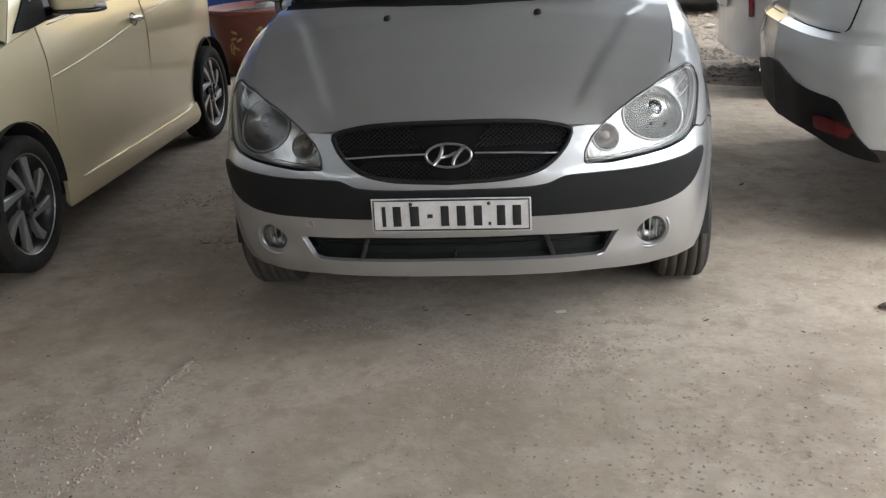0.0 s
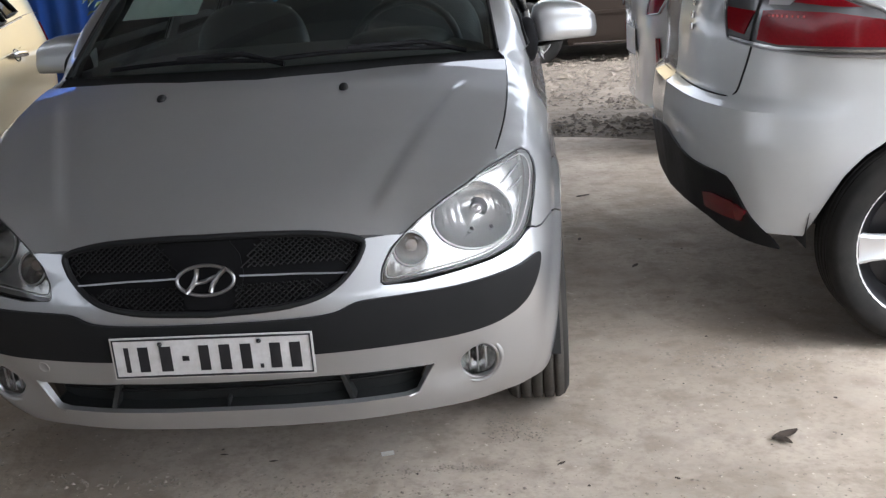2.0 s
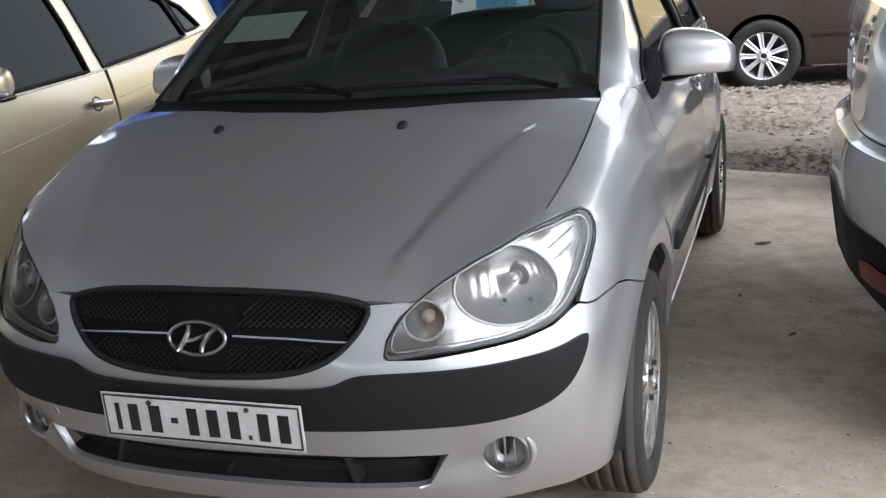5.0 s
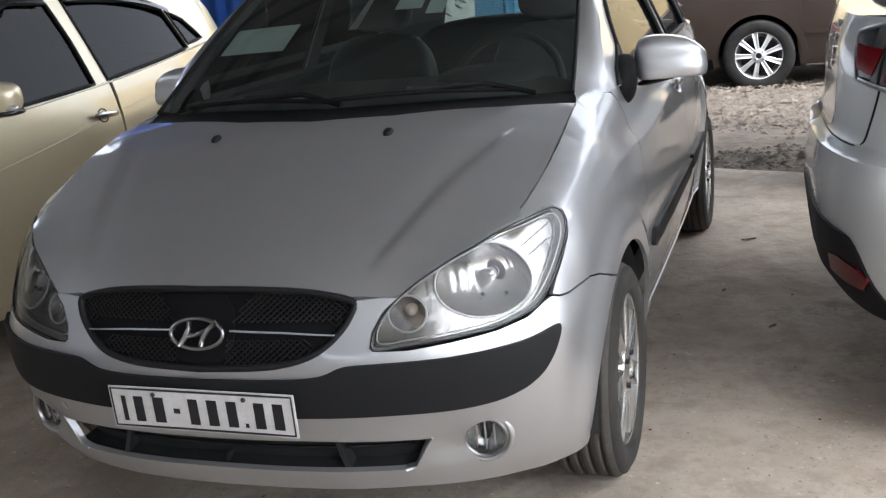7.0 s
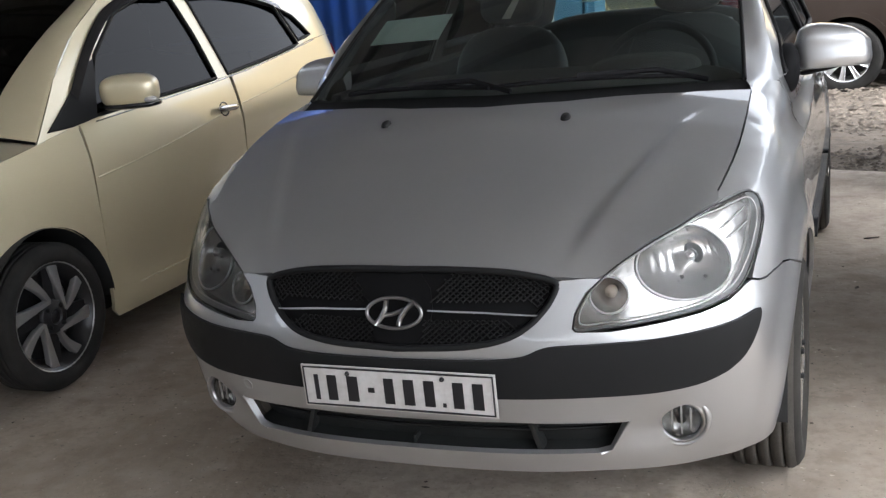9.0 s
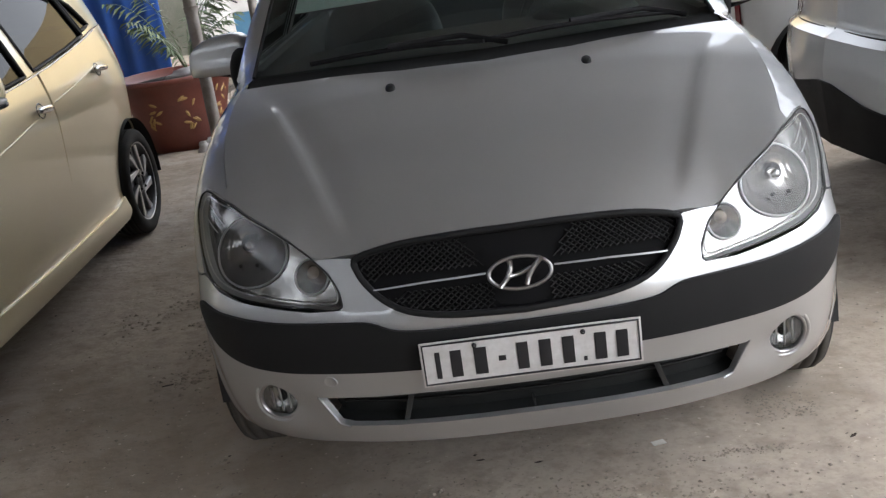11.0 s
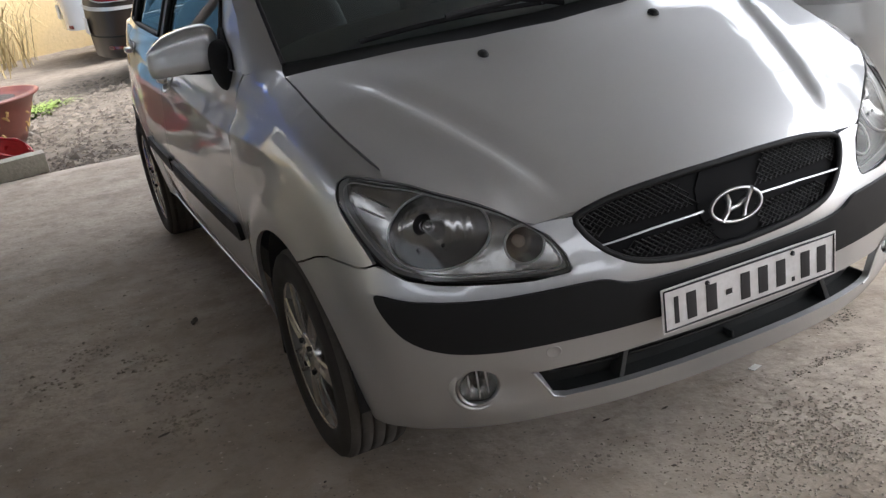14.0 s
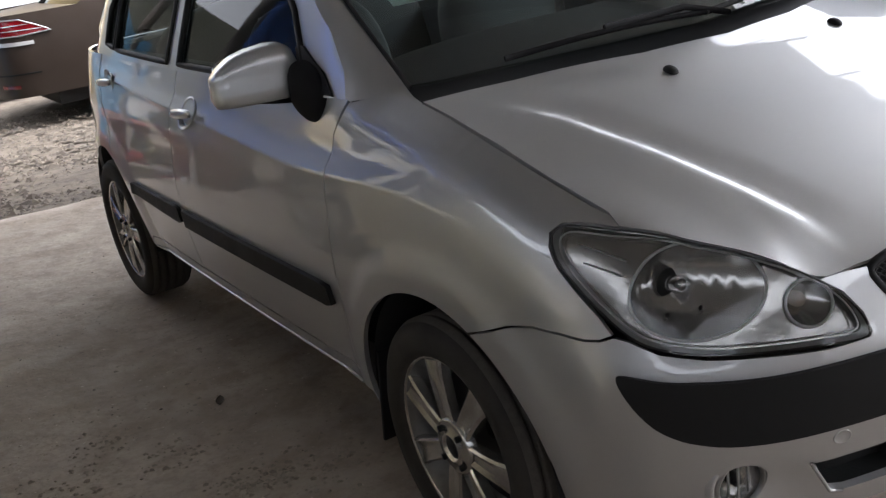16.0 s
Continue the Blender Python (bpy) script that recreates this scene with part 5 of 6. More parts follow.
suv, suv_sh, _ = parked("suv_car", "white sport utility car with chrome-edged red tail lamps, on concrete", TALL, WHITE, (5.70, 2.02, 0), 92, .024)
tail_parts(suv, suv_sh, [(.523, 1.07), (.576, .963), (.693, .951), (0.840, .936), (0.922, .927), (1.020, .920), (1.204, .910), (1.224, .98), (1.148, 1.05), (1.015, 1.10), (0.961, 1.119), (0.858, 1.132), (.723, 1.122), (.544, 1.092)],
           [(.50, .44), (.576, .452), (.68, .445), (.743, .422), (.722, .386), (.606, .384), (.50, .39)], None,
           [("lower_bumper", [(0, .345), (.20, .352), (.381, .358), (.50, .350), (.615, .330), (.74, .315), (.86, .303), (.837, .335), (.79, .370), (.756, .401), (.725, .440), (.699, .479), (.678, .505), (.651, .524), (.60, .531), (.543, .532), (.43, .535), (.314, .546), (.20, .566), (.066, .588), (0, .590)], PLASTIC, .008),
            ("lamp_red_inner", [(.553, 1.060), (.578, .992), (.672, .980), (.718, 1.052)], REDLENS, .014),
            ("lamp_red", [(0.741, .966), (0.840, .953), (1.020, .947), (1.196, .938), (1.210, .98), (1.148, 1.022), (1.016, 1.045), (0.830, 1.056), (0.758, 1.054)], REDLENS, .014),
            ("lamp_red_upper", [(0.879, 1.078), (0.940, 1.112), (0.996, 1.098), (1.092, 1.058), (1.016, 1.062)], REDLENS, .014),
            ("lamp_reverse", [(0.780, 1.072), (0.868, 1.070), (0.916, 1.115), (0.788, 1.112)], CLEARLENS, .014),
            ("lamp_bar", [(.60, .972), (.74, .958), (0.840, .947), (1.020, .940), (1.196, .931), (1.196, .924), (1.020, .932), (0.840, .940), (.74, .951), (.60, .965)], CHROME, .018)],
           LAMPDARK)
for s in (1, -1):
    end = suv_sh.us[-1]
    back = lambda d, z, out: (lambda p: (s * p[0], p[1], p[2]))(suv_sh.at(end - d, z, out))
    gap = line([(0, .778), (.122, .774), (.384, .773), (.577, .774), (.618, .783), (.640, .803), (.666, .857), (.703, .945), (.720, 1.03), (.738, 1.095), (.76, 1.125)], 5)
    part("tailgate_gap", tube(bmesh.new(), [back(d, z, .0125 if .95 < z < 1.12 else .0) for d, z in ((q[0], q[1]) for q in [(*g, 0) for g in gap])], .0042, 6), SEAL, suv)
for k in range(8):            # lit row of small diodes behind the lamp lens
    d = .79 + .018 * k
    for side in (1, -1):
        p = suv_sh.at(suv_sh.us[-1] - d, 1.040 - .04 * (d - .79), .016)
        part("lamp_diode", blob(bmesh.new(), (.004, .004, .005), Matrix.Translation((side * p[0], p[1], p[2])), 2.2, 8, 6), DIODE, suv)
for k, (d, z) in enumerate(((.20, 1.09), (.205, 1.05), (.21, 1.01), (.215, .97))):
    m = suv_sh.seat_on(suv_sh.us[-1] - d, z, -1, .004)
    part("tail_letter_bar", box(bmesh.new(), (.030, .022, .006), m, .002), CHROME, suv)

pale, pale_sh, _ = parked("compact_car", "white compact hatchback parked beyond the white utility car", {**SMALL, "tail_low": .24}, WHITE, (5.02, 4.75, 0), 93, .06)
tail_parts(pale, pale_sh, [(.44, .78), (.60, .80), (.72, .98), (.70, 1.04), (.50, 1.02)], [(.56, .50), (.60, .50), (.60, .66), (.565, .66)], .60)

brown, brown_sh, brown_doors = parked("saloon_car", "brown four-door car with silver multi-spoke wheels standing on rubble soil", SALOON, BROWN, (4.36, 9.30, -.08), 90, .06)
tail_parts(brown, brown_sh, [(.40, .86), (.60, .835), (.90, .825), (1.16, .835), (1.06, .89), (.92, .955), (.60, .975), (.42, .965)], [(.60, .40), (.80, .39), (.80, .42), (.60, .43)], .60,
           [("lamp_line", [(.42, .893), (.60, .885), (1.08, .868), (1.09, .862), (.60, .877), (.42, .885)], CLEARLENS, .016), ("lamp_line", [(.42, .925), (.60, .92), (.98, .915), (.99, .909), (.60, .912), (.42, .917)], CLEARLENS, .016),
            # the pale band paints the highlight along the bumper top
            ("bumper_highlight", [(.02, .800), (.60, .790), (1.0, .775), (1.0, .745), (.60, .755), (.02, .765)], RINGMETAL, .012), ("bumper_line", [(.02, .52), (.60, .52), (1.0, .515), (1.0, .50), (.60, .505), (.02, .505)], SEAL, .004)])
for s in (1, -1):
    for nm, y0, y1 in (("front_door", 1.33, 2.36), ("rear_door", 2.45, 3.10)):
        to = brown_sh.on(.010) if s == 1 else both(brown_sh.on(.010))
        part("door_moulding", patch([(brown_sh.u(y), z) for y, z in ((y0, .50), (y1, .50), (y1, .53), (y0, .53))], to, .08, .01, (), (0, 2.2, .4)), BROWN, brown_doors[nm, s])
    for hub in (.92, 3.52):
        ring = [(hub + r * math.cos(a), .33 + r * math.sin(a)) for r, turns in ((.371, np.linspace(-.25, math.pi + .25, 30)), (.425, np.linspace(math.pi + .25, -.25, 30))) for a in turns]
        part("arch_moulding", patch([(brown_sh.u(y), z) for y, z in ring], brown_sh.on(.009) if s == 1 else both(brown_sh.on(.009)), .045, .012, (), (0, 2.2, .4)), BROWN, brown)
    part("sill_trim", tube(bmesh.new(), [(lambda p: (s * p[0], p[1], p[2]))(brown_sh.at(brown_sh.u(y), .215, .004)) for y in np.linspace(1.35, 3.10, 8)], .010, 6), BROWN, brown)

far, far_sh, _ = parked("estate_car", "white car parked in sunlight by an ochre wall", {**SMALL, "tail_low": .40, "hubs": (.70, 2.80)}, WHITE, (3.12, 11.75, -.06), 90, .08)
tail_parts(far, far_sh, [(.44, .78), (.60, .80), (.72, .98), (.70, 1.04), (.50, 1.02)], [(.5, .42), (.6, .42), (.6, .46), (.5, .46)], .60)

# ---- ground, walls, roof ----
def ground_sheet():
    """The soil: one sheet out to the horizon, uneven near by."""
    bm = bmesh.new()
    xs = np.r_[-2500, -600, -150, -40, -15, np.linspace(-8, 8, 90), 15, 40, 150, 600, 2500]
    ys = np.r_[-2500, -600, -150, -40, -12, -6, 0, 3, np.linspace(3.6, 14, 90), 18, 30, 80, 250, 800, 2500]
    rows = []
    for y in ys:
        row = []
        for x in xs:
            near = smooth(3.4, 5.0, y) * (1 - smooth(13, 18, y)) * (1 - smooth(9, 14, abs(x)))
            z = -.030 - .03 * smooth(4.5, 9, y) + near * (.035 * noise.noise((x * 1.3, y * 1.3, 0)) + .022 * noise.noise((x * 5, y * 5, 3)))
            row.append(bm.verts.new((x, y, z)))
        rows.append(row)
    for a, b in zip(rows, rows[1:]):
        for k in range(len(xs) - 1):
            bm.faces.new((a[k], a[k + 1], b[k + 1], b[k]))
    return tagged(part("ground", bm, SOIL), "uneven pale brown soil with rubble", "ground", kind="structure")


def slab_edge(x):
    return float(np.interp(x, [-9, -3, -1.4, -.5, .3, 1.2, 1.6, 7], [6.1, 5.6, 5.38, 5.22, 4.85, 4.48, 4.3, 3.4])) + .05 * noise.noise((x * 2.2, 0, 7)) + .02 * noise.noise((x * 9, 0, 2))


def slab():
    bm = bmesh.new()
    xs, rows = np.linspace(-9, 7, 150), []
    for t in np.linspace(0, 1, 130):
        row = []
        for x in xs:
            y = -9 + (slab_edge(x) + 9) * t
            row.append(bm.verts.new((x, y, .003 * noise.noise((x * 1.7, y * 1.7, 1)) + .0016 * noise.noise((x * 7, y * 7, 4)) - .002)))
        rows.append(row)
    for a, b in zip(rows, rows[1:]):
        for k in range(len(xs) - 1):
            bm.faces.new((a[k], a[k + 1], b[k + 1], b[k]))
    last = [bm.verts.new((v.co.x, v.co.y + .02, -.10)) for v in rows[-1]]
    for k in range(len(xs) - 1):
        bm.faces.new((rows[-1][k], rows[-1][k + 1], last[k + 1], last[k]))
    return tagged(part("pavement", bm, CONCRETE), "worn dusty concrete floor with grit", "floor", kind="structure")


ground_sheet()
slab()


def sheet_wall(name, x0, x1, y, z1, mat, label, pitch=.20, deep=.035, along="x", z0=0.0):
    """A fence of ribbed metal sheet."""
    bm = bmesh.new()
    n = int((x1 - x0) / pitch) * 4
    prof = []
    for k in range(n + 1):
        q = k % 4
        prof.append((x0 + k * pitch / 4, deep if q in (1, 2) else 0))
    lo, hi = [], []
    for a, d in prof:
        p = (a, y - d) if along == "x" else (y + d, a)
        lo.append(bm.verts.new((*p, z0)))
        hi.append(bm.verts.new((*p, z1)))
    for k in range(n):
        bm.faces.new((lo[k], lo[k + 1], hi[k + 1], hi[k]))
    ob = part(name, bm, mat, None, "", 15)
    mod = ob.modifiers.new("thick", "SOLIDIFY")
    mod.thickness = .002
    return tagged(ob, label, "wall", kind="structure")


def plain_wall(name, x0, y0, x1, y1, h, mat, label, thick=.15, z0=-.1):
    d = Vector((x1 - x0, y1 - y0, 0))
    m = Matrix.Translation(((x0 + x1) / 2, (y0 + y1) / 2, (h + z0) / 2)) @ Matrix.Rotation(math.atan2(d.y, d.x), 4, "Z")
    return tagged(part(name, box(bmesh.new(), (d.length, thick, h - z0), m, .01), mat), label, "wall", kind="structure")


sheet_wall("wall_blue", -9.0, -2.75, 8.0, 3.8, BLUE, "blue ribbed sheet-metal fence")
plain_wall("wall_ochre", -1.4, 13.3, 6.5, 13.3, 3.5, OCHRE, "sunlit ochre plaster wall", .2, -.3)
# added unseen stretch, dark to keep ochre out of the window reflections
plain_wall("wall_unseen_dark", -6.0, 13.3, -1.4, 13.3, 3.5, DARKWALL, "unseen dark wall added to dim the window reflections", .2, -.3)
# added out of view: blocks west sky from the brown car's tail
plain_wall("wall_unseen_yard", -6.0, 8.2, -6.0, 13.2, 3.6, GREYWALL, "unseen grey wall added to keep sky light off the brown car")
# added behind the camera: hides low sky from the front bumper
plain_wall("wall_unseen_south", .2, -9.5, 5.0, -9.5, 3.2, GREYWALL, "unseen grey wall added to cut the sky reflected in the bumper")
# added out of view: shuts out sky light at the front left
plain_wall("wall_unseen_end", -6.2, -7.7, .2, -7.7, 2.95, GREYWALL, "unseen grey wall added to shut out light at the front left")
# added out of view: its height sets how much west sky gets in
plain_wall("wall_unseen_west", -6.2, -9.5, -6.2, 7.9, 2.55, GREYWALL, "unseen grey side wall added to limit the light from the west")


def roof_sheet():
    """The shed roof: ribbed sheets on steel purlins."""
    bm = bmesh.new()
    rows = []
    xs = np.arange(-7.0, 4.0, .11)
    for end in (0, 1):
        rows.append([bm.verts.new((x, (7.9 if x < -1.5 else 5.5) if end else (-7.6 if x < .2 else -9.3), 3.70 + (.03 if k % 2 else 0))) for k, x in enumerate(xs)])
    for k in range(len(xs) - 1):
        bm.faces.new((rows[0][k], rows[0][k + 1], rows[1][k + 1], rows[1][k]))
    sheets = len(bm.faces)
    for y in np.arange(-6.4, 5.5, .6):
        box(bm, (11.1, .05, .10), pose(-1.45, y, 3.64))
    box(bm, (7.1, .05, .10), pose(-3.45, -7.5, 3.64))
    for y in np.arange(-9.1, -6.9, .6):
        box(bm, (3.9, .05, .10), pose(2.2, y, 3.64))
    for y in np.arange(6.0, 7.8, .6):
        box(bm, (5.4, .05, .10), pose(-4.25, y, 3.64))
    bm.faces.ensure_lookup_table()
    for face in bm.faces[sheets:]:
        face.material_index = 1
    ob = part("ceiling", bm, ROOFING, None, "", 15)
    ob.data.materials.append(PURLIN)
    return tagged(ob, "ribbed metal shed roof on purlins", "roof", kind="structure")


roof_sheet()


# ---- things by the edge of the concrete ----
def bowl_pot(place, r, h, label):
    pot = thing("plant_pot", place, label, "plant pot", "large glazed pots")
    prof = [(r * .55, 0), (r * .62, .02), (r * .74, h * .35), (r * .86, h * .7), (r * .93, h * .9), (r * 1.0, h * .93), (r * 1.03, h * .97), (r * 1.0, h), (r * .92, h), (r * .88, h * .93), (.001, h * .88)]
    part("bowl", lathe(bmesh.new(), prof, 48), POT, pot)
    part("soil", lathe(bmesh.new(), [(r * .88, h * .90), (r * .5, h * .93), (.001, h * .94)], 32), DARKSOIL, pot)
    rng = random.Random(int(r * 1000))
    bm = bmesh.new()
    for c in range(5):
        a0 = -1.9 + c * .75
        for k in range(9):
            a, z = a0 + rng.uniform(-.16, .16), h * rng.uniform(.35, .78)
            rr = r * np.interp(z / h, [.35, .7, .9], [.74, .86, .93]) + .003
            m = Matrix.Rotation(a, 4, "Z") @ Matrix.Translation((rr, 0, z)) @ Matrix.Rotation(radians(90), 4, "Y")
            lathe(bm, [(.001, .004), (.010, .002), (.022, 0)], 6, m @ Matrix.Rotation(rng.uniform(0, 3), 4, "Z") @ Matrix.Diagonal((1.6, .5, 1, 1)))
    part("painted_sprigs", bm, GILT, pot, "faded gilt flower sprigs")["kind"] = "stuff"
    return pot


def post(place, h, r, lean=(0, 0)):
    bm = tube(bmesh.new(), [(0, 0, -.03), (lean[0] * .5, lean[1] * .5, h * .5), (*lean, h)], r, 14)
    tube(bm, [(lean[0] * .28, lean[1] * .28, h * .28 - .02), (lean[0] * .28, lean[1] * .28, h * .28 + .02)], r * 1.12, 14)
    ob = part("roof_post", bm, STEEL)
    ob.matrix_basis = pose(*place)
    return tagged(ob, "weathered grey steel pipe post beside the pots", "post", "roof posts")


def leaf_tuft(name, place, n, h, spread, mat, label, kind, width=.012, droop=.5, seed=1):
    rng = random.Random(seed)
    bm = bmesh.new()
    for _ in range(n):
        a, s = rng.uniform(0, 6.28), rng.uniform(.4, 1) * spread
        hh, w = h * rng.uniform(.5, 1), width * rng.uniform(.6, 1.3)
        bx, by = rng.uniform(-.5, .5) * spread, rng.uniform(-.5, .5) * spread
        dx, dy = math.cos(a), math.sin(a)
        pts = [(bx, by, 0), (bx + dx * s * .35, by + dy * s * .35, hh * .7), (bx + dx * s * .8, by + dy * s * .8, hh * (1 - droop * .2)), (bx + dx * s * 1.1, by + dy * s * 1.1, hh * (1 - droop * .6))]
        l, r = [], []
        for k, p in enumerate(pts):
            ww = w * (1, 1.1, .8, .05)[k]
            l.append(bm.verts.new((p[0] - dy * ww, p[1] + dx * ww, p[2])))
            r.append(bm.verts.new((p[0] + dy * ww, p[1] - dx * ww, p[2])))
        for k in range(3):
            bm.faces.new((l[k], l[k + 1], r[k + 1], r[k]))
    ob = part(name, bm, mat)
    ob.matrix_basis = pose(*place)
    return tagged(ob, label, kind, kind="stuff")


bowl_pot((-2.20, 5.78, -.02), .44, .56, "large red-brown glazed pot holding rubbish")
bowl_pot((-1.58, 7.05, -.08), .49, .42, "wide red-brown glazed pot with gilt sprigs")
post((-1.755, 4.90, 0), 3.64, .041)
post((-1.57, 6.15, -.03), 3.67, .036, (-.05, 0))

cabinet = thing("metal_cabinet", (-1.94, 8.86, -.09), "faded blue sheet-metal cabinet with pasted paper, standing behind the pots", "cabinet")
part("body", box(bmesh.new(), (.86, .50, 2.0), pose(0, 0, 1.0), .01), SKYBLUE, cabinet)
part("fold", box(bmesh.new(), (.03, .02, 1.96), pose(.345, -.258, 1.0), .004), SKYBLUE, cabinet)
part("door", box(bmesh.new(), (.72, .012, 1.90), pose(-.05, -.254, 1.0), .004), SKYBLUE, cabinet)
part("notice", box(bmesh.new(), (.64, .004, .60), pose(-.30, -.264, 1.12, 0, 3, 0), .001), PAPERWHITE, cabinet, "torn white paper notice")
part("notice", box(bmesh.new(), (.32, .004, .54), pose(-.47, -.270, .74, 0, -3, 0), .001), PAPERWHITE, cabinet, "torn white paper notice")
for x, z in ((-.16, 1.00), (-.11, 1.05), (-.20, 1.08), (-.28, .93), (-.24, 1.13)):
    part("notice_mark", box(bmesh.new(), (.085, .004, .016), pose(x, -.268, z, 0, 30, 0), .001), INK, cabinet)

block = part("cement_block", box(bmesh.new(), (.32, .14, .13), pose(0, 0, .065), .012), CEMENT)
block.matrix_basis = pose(-1.37, 5.47, -.005, 0, 0, 4)
tagged(block, "grey cement block lying at the edge of the concrete", "block")

basket = thing("plastic_basket", (-1.50, 5.72, -.03), "crushed red plastic basket lying behind the cement block", "basket")
bm = bmesh.new()
lathe(bm, [(.001, .01), (.10, 0), (.13, .10), (.15, .22), (.155, .22), (.14, .10), (.11, .012)], 14, pose(0, 0, 0, 18, 24, 0) @ Matrix.Diagonal((1.0, .8, 1.05, 1)))
for v in bm.verts:
    v.co += Vector((.03 * noise.noise(v.co * 12), .03 * noise.noise(v.co * 12 + Vector((5, 0, 0))), .02 * noise.noise(v.co * 9)))
part("bowl", bm, REDPLASTIC, basket)
part("rim", tube(bmesh.new(), [pose(0, 0, 0, 18, 24, 0) @ Vector((.152 * math.cos(k), .122 * math.sin(k), .228)) for k in np.linspace(0, 6.2, 20)], .008), REDPLASTIC, basket)


def crumpled(name, place, size, mat, label, category, seed):
    bm = blob(bmesh.new(), size, Matrix(), 2.2, 22, 14)
    for v in bm.verts:
        d = .45 * noise.noise(v.co * 14 + Vector((seed, 0, 0))) + .25 * noise.noise(v.co * 34 + Vector((0, seed, 0)))
        v.co *= 1 + d
        v.co.z = max(v.co.z, -size[2] * .6)
    ob = part(name, bm, mat, None, "", 25)
    ob.matrix_basis = pose(place[0], place[1], place[2] + size[2] * .6)
    return tagged(ob, label, category)


crumpled("plastic_bag", (-1.72, 5.62, -.02), (.16, .11, .09), BAG, "crumpled pale plastic bag beside the pots", "bag", 3)
crumpled("plastic_bag", (-1.92, 5.50, -.02), (.12, .10, .06), BAG, "crumpled white plastic bag by the pot", "bag", 8)
crumpled("plastic_bag", (-2.02, 5.72, .48), (.18, .12, .06), BAG, "white plastic bag on the rim of the pot", "bag", 5)
crumpled("red_cloth", (-1.62, 5.52, -.02), (.11, .07, .04), REDPLASTIC, "scrap of red plastic sheet on the soil", "scrap", 6)

crumpled("plastic_bag", (-1.80, 5.46, -.02), (.09, .06, .04), PAPERWHITE, "crumpled white paper among the rubbish", "paper", 12)
crumpled("cardboard_scrap", (-1.66, 5.40, -.02), (.10, .06, .03), CEMENT, "muddy cardboard scrap by the block", "scrap", 14)
crumpled("plastic_scrap", (-1.84, 5.66, -.02), (.07, .06, .06), DARKSOIL, "dark crumpled plastic scrap beside the pots", "scrap", 15)
crumpled("red_cloth", (-1.76, 5.53, -.02), (.06, .05, .05), REDPLASTIC, "scrap of red plastic among the rubbish", "scrap", 17)
crumpled("plastic_bag", (-1.98, 5.36, -.02), (.05, .04, .05), BAG, "small clear plastic bag by the pot", "bag", 19)


def frond_plant(place, n, seed):
    """Arching stems with a row of narrow leaflets on either side."""
    plant = thing("potted_plant", place, "pale green plant with feathery fronds growing in the pot", "plant")
    rng = random.Random(seed)
    for _ in range(n):
        a, reach, rise = rng.uniform(0, 6.28), rng.uniform(.22, .50), rng.uniform(.40, .85)
        dx, dy = math.cos(a), math.sin(a)
        spine = [Vector((dx * reach * t, dy * reach * t, rise * (1.5 * t - .75 * t * t))) for t in np.linspace(0, 1, 15)]
        bm = tube(bmesh.new(), spine, .005, 5, taper=.35)
        for k in range(3, 15):
            for sgn in (1, -1):
                long, c = .15 * math.sin(math.pi * (k - 1) / 14.5) * rng.uniform(.8, 1.2) + .02, spine[k]
                out = Vector((-dy * sgn * .85 + dx * .5, dx * sgn * .85 + dy * .5, rng.uniform(-.35, .1))).normalized()
                wide = Vector((dx, dy, .2)) * .011
                tip = c + out * long + Vector((0, 0, -.03))
                mid = c + out * long * .5
                vs = [bm.verts.new(q) for q in (c, mid - wide, tip, mid + wide)]
                bm.faces.new(vs)
        part("frond", bm, LEAF, plant)


frond_plant((-2.10, 5.90, .48), 16, 4)
leaf_tuft("weed", (-1.63, 5.85, -.03), 40, .36, .14, LEAF, "small green weed beside the post", "plant", .010, .5, 5)
leaf_tuft("grass_tuft", (-1.10, 8.25, -.07), 90, .09, .22, GRASS, "bright green grass tuft on the rubble", "grass", .008, .4, 7)
leaf_tuft("grass_tuft", (-.98, 8.5, -.07), 70, .08, .22, GRASS, "bright green grass tuft on the rubble", "grass", .008, .4, 9)
for k, (x, y) in enumerate([(-1.45, 11.5), (-1.15, 12.4), (-1.75, 12.0), (-1.9, 11.3), (-1.35, 12.7), (-1.0, 12.9)]):
    leaf_tuft("dry_reed", (x, y, -.1), 26, 1.0, .55, STRAW, "dry brown reeds before the wall", "plant", .007, .5, 20 + k)


def scatter(name, n, region, size, mat, label, seed, z=0.0, flat=.45):
    """Loose chips strewn over the ground."""
    rng = random.Random(seed)
    verts, faces = [], []
    for _ in range(n):
        x, y = region(rng)
        s = size * rng.uniform(.35, 1) ** 1.6
        a = rng.uniform(0, 6.28)
        b = len(verts)
        for q in ((1, 0, .1), (.2, .8, .0), (-.9, .3, .1), (-.3, -.8, .05), (.1, .05, 1)):
            px, py = q[0] * rng.uniform(.7, 1.2), q[1] * rng.uniform(.7, 1.2)
            verts.append((x + s * (px * math.cos(a) - py * math.sin(a)), y + s * (px * math.sin(a) + py * math.cos(a)), z + s * flat * q[2] * rng.uniform(.6, 1.3) - .0008))
        faces += [(b, b + 1, b + 4), (b + 1, b + 2, b + 4), (b + 2, b + 3, b + 4), (b + 3, b, b + 4)]
    me = bpy.data.meshes.new(name)
    me.from_pydata(verts, [], faces)
    me.materials.append(mat)
    return tagged(new(name, me), label, "debris", kind="stuff")


def on_rubble(rng):
    x = rng.uniform(-3.5, 3.5)
    return x, slab_edge(x) - .05 + rng.random() ** 1.4 * 4.5


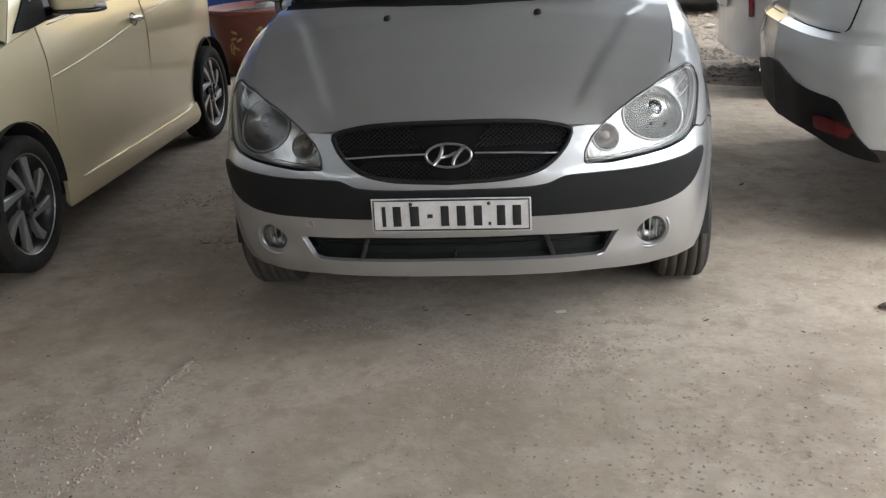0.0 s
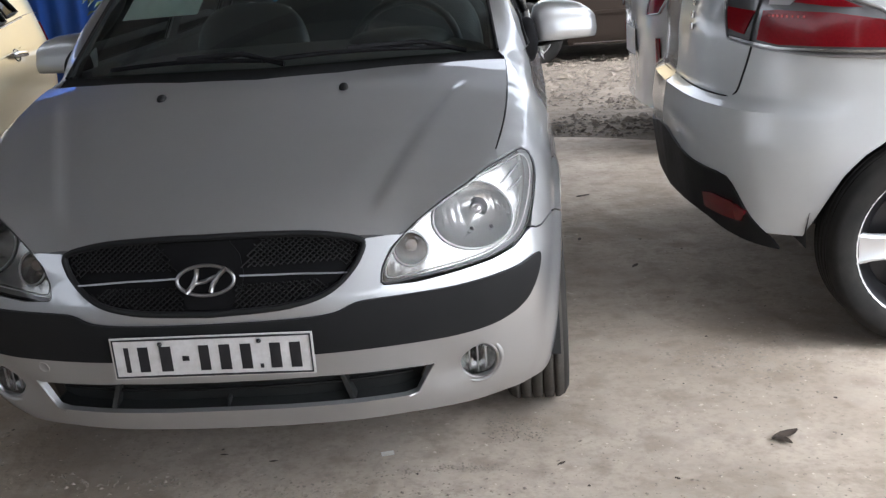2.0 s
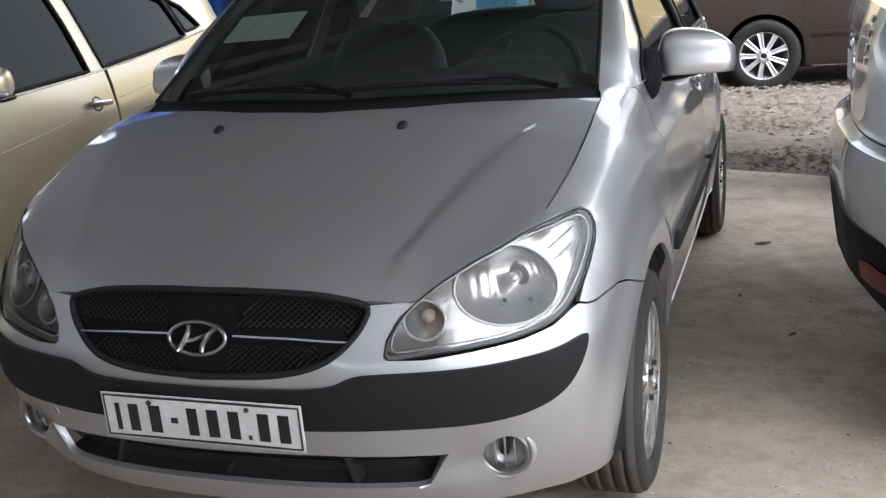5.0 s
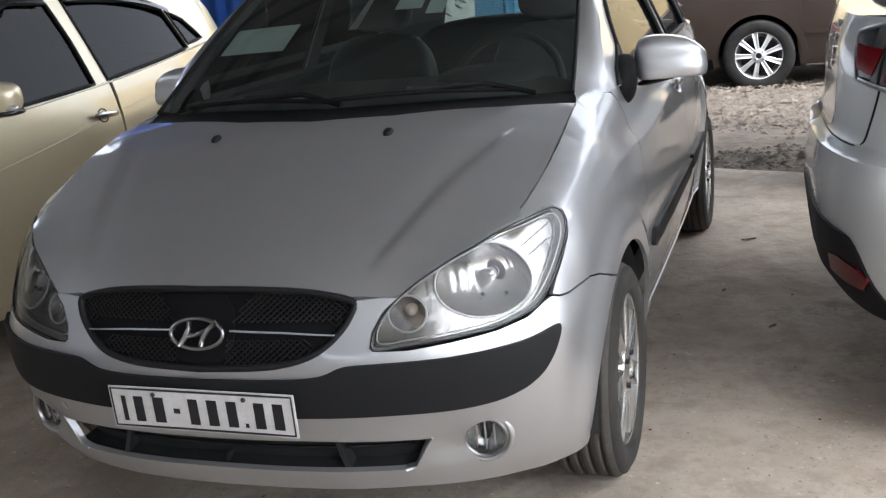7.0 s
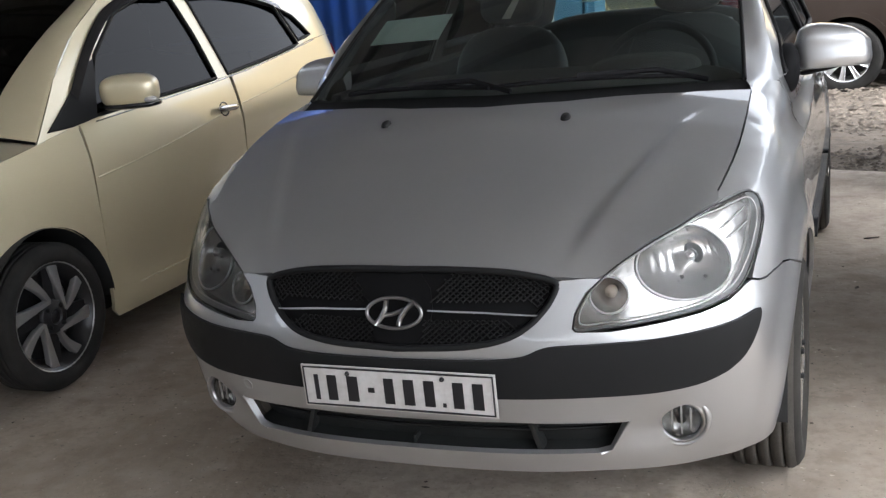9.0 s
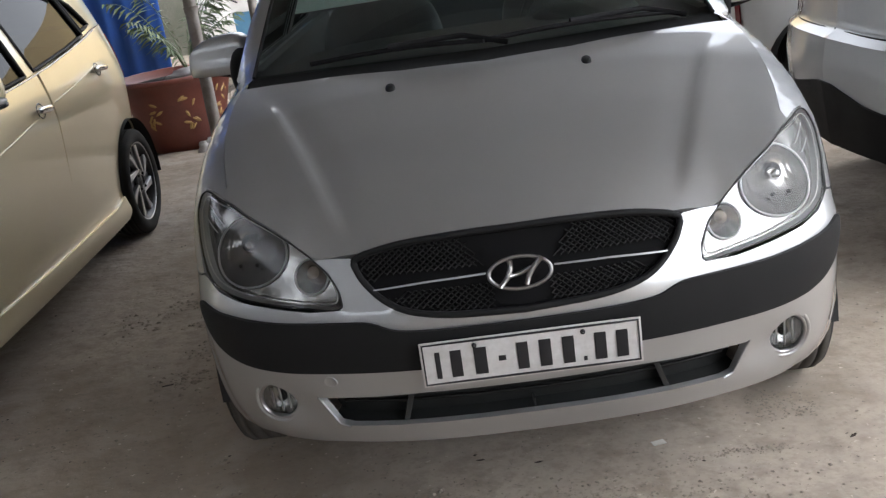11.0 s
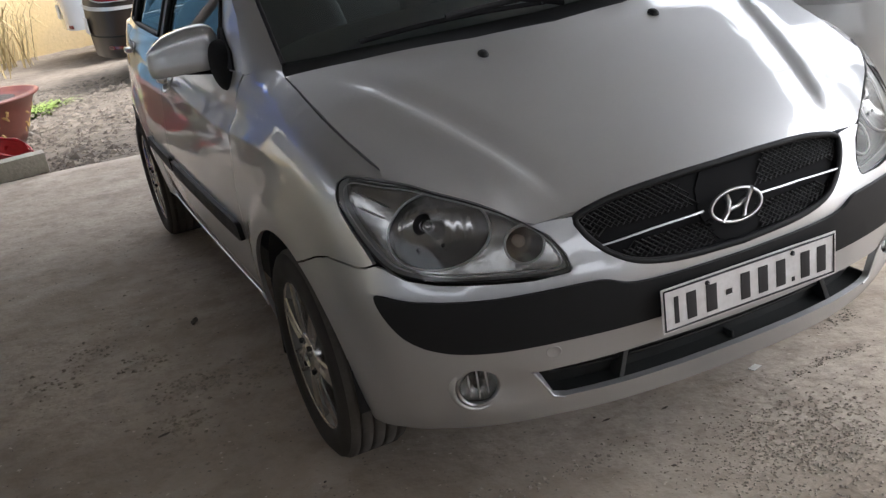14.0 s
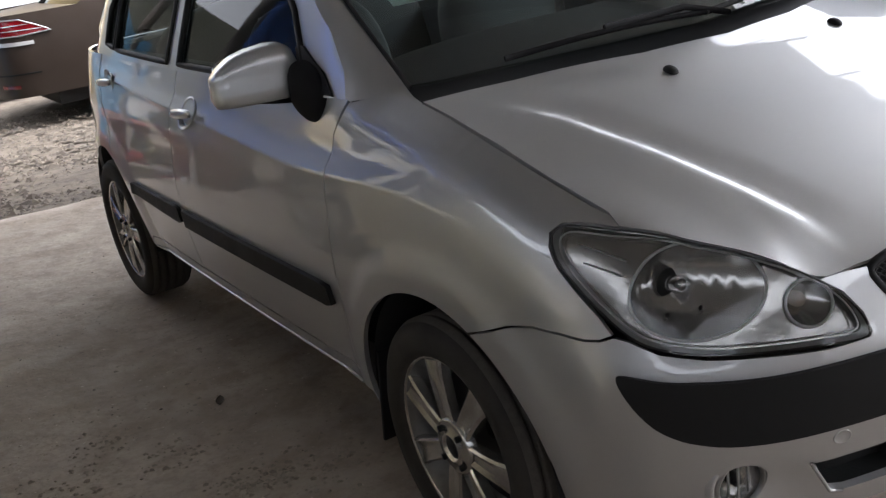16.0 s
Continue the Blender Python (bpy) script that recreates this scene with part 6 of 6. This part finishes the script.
scatter("clods", 700, lambda r: (r.uniform(-2.4, 2.6), slab_edge(0) + .1 + r.random() ** 1.5 * 3.6), .075, CHIPS, "trodden clods of dried mud on the soil", 10, -.035, .42)
scatter("rubble", 15000, on_rubble, .034, CHIPS, "loose stone chips and rubble on the soil", 11, -.035, .5)
scatter("grit", 1500, lambda r: (r.gauss(.95, .55), r.gauss(-.62, .36)), .0090, GRIT, "fine grit on the concrete", 12)
scatter("grit", 800, lambda r: (r.gauss(-1.06, .20), r.gauss(-.52, .20)), .0105, GRIT, "fine grit on the concrete", 13)
scatter("grit", 2200, lambda r: (r.gauss(.15, .17), r.gauss(.04, .12)), .0078, GRIT, "patch of coarse grit on the concrete", 15)
for k, (x, y, n) in enumerate([(-1.06, 1.48, 150), (-.90, 1.48, 90), (-.87, 1.38, 80), (-1.16, 1.21, 110), (-1.15, 1.80, 60), (-1.30, 2.05, 60), (-1.45, 1.85, 50)]):
    scatter("grit", n, lambda r, x=x, y=y: (r.gauss(x, .06), r.gauss(y, .05)), .013, GRIT, "crumbled clod on the concrete", 30 + k, 0, .5)
scatter("grit", 260, lambda r: (r.uniform(-1.65, -.80), r.uniform(.2, 3.6)), .013, GRIT, "trampled crumbs on the concrete", 40, 0, .35)
scatter("grit", 420, lambda r: (r.uniform(-1.9, 2.2), -.5 - 2.4 * r.random() ** .7), .010, GRIT, "small pebbles and grit on the concrete", 18)
def along(pts, wide):
    """A chance place near a broken line."""
    def pick(r):
        i = r.randrange(len(pts) - 1)
        t = r.random()
        return tuple(pts[i][j] + (pts[i + 1][j] - pts[i][j]) * t + r.gauss(0, wide) for j in (0, 1))
    return pick


scatter("grit", 420, along([(-.86, .02), (-.905, -.165), (-.885, -.36), (-.872, -.472), (-.93, -.675), (-.99, -.80)], .012), .013, GRIT, "crumbled ridge of dried mud on the concrete", 41, 0, .5)
scatter("grit", 110, along([(-.16, .30), (-.40, .27), (-.62, .33)], .02), .010, GRIT, "crumbled ridge of dried mud on the concrete", 42, 0, .5)
for k in range(5):            # the print of a tyre tread
    x = .595 + .034 * k
    scatter("grit", 60, along([(x, .45), (x + .010, .51), (x - .003, .56), (x + .008, .62)], .008), .0065, GRIT, "crumbled tyre print on the concrete", 50 + k, 0, .5)
scatter("grit", 160, along([(.36, .30), (.50, .318), (.62, .31)], .012), .0065, GRIT, "crumbled tyre print on the concrete", 57, 0, .5)
scatter("grit", 420, lambda r: (r.gauss(1.40, .16), r.gauss(.95, .10)), .010, GRIT, "trampled crumbs on the concrete", 58, 0, .4)
scatter("leaf_litter", 420, lambda r: (r.uniform(-2.2, 2.6), -1.2 + 5.6 * r.random() ** 1.4), .0085, DEADLEAF, "dark flecks of dry leaf on the concrete", 19, 0, .25)
scatter("grit", 2200, lambda r: (r.uniform(-2, 2.6), r.uniform(-1.2, 4.3)), .006, GRIT, "fine grit on the concrete", 14)


def dead_leaf(x, y, size, turn, mat=DEADLEAF, label="curled dead leaf on the concrete"):
    bm = bmesh.new()
    rows = []
    for i, w in ((-1, .15), (-.5, .7), (0, 1), (.5, .75), (1, .1)):
        rows.append([bm.verts.new((i * size, j * w * size * .4, .12 * size * (abs(j) + .5 * i * i))) for j in (-1, 0, 1)])
    for a, b in zip(rows, rows[1:]):
        for k in range(2):
            bm.faces.new((a[k], a[k + 1], b[k + 1], b[k]))
    ob = part("dead_leaf", bm, mat)
    ob.matrix_basis = pose(x, y, .002, 0, 0, turn)
    return tagged(ob, label, "leaf", "fallen leaves")


for x, y, s, t in ((1.388, .424, .045, 30), (1.38, .40, .03, 120), (1.011, 3.045, .035, 20), (-.942, 2.018, .035, 70), (-.156, .429, .012, 0), (.785, .314, .014, 40), (-.005, .381, .012, 10), (1.15, 1.9, .025, 60), (-1.2, 1.2, .02, 15), (.95, 2.3, .02, 80)):
    dead_leaf(x, y, s, t)
scrap = part("paper_scrap", box(bmesh.new(), (.035, .022, .002), Matrix(), .0005), PAPERWHITE)
scrap.matrix_basis = pose(.312, .402, .003, 0, 0, 15)
tagged(scrap, "small white paper scrap on the concrete", "paper")
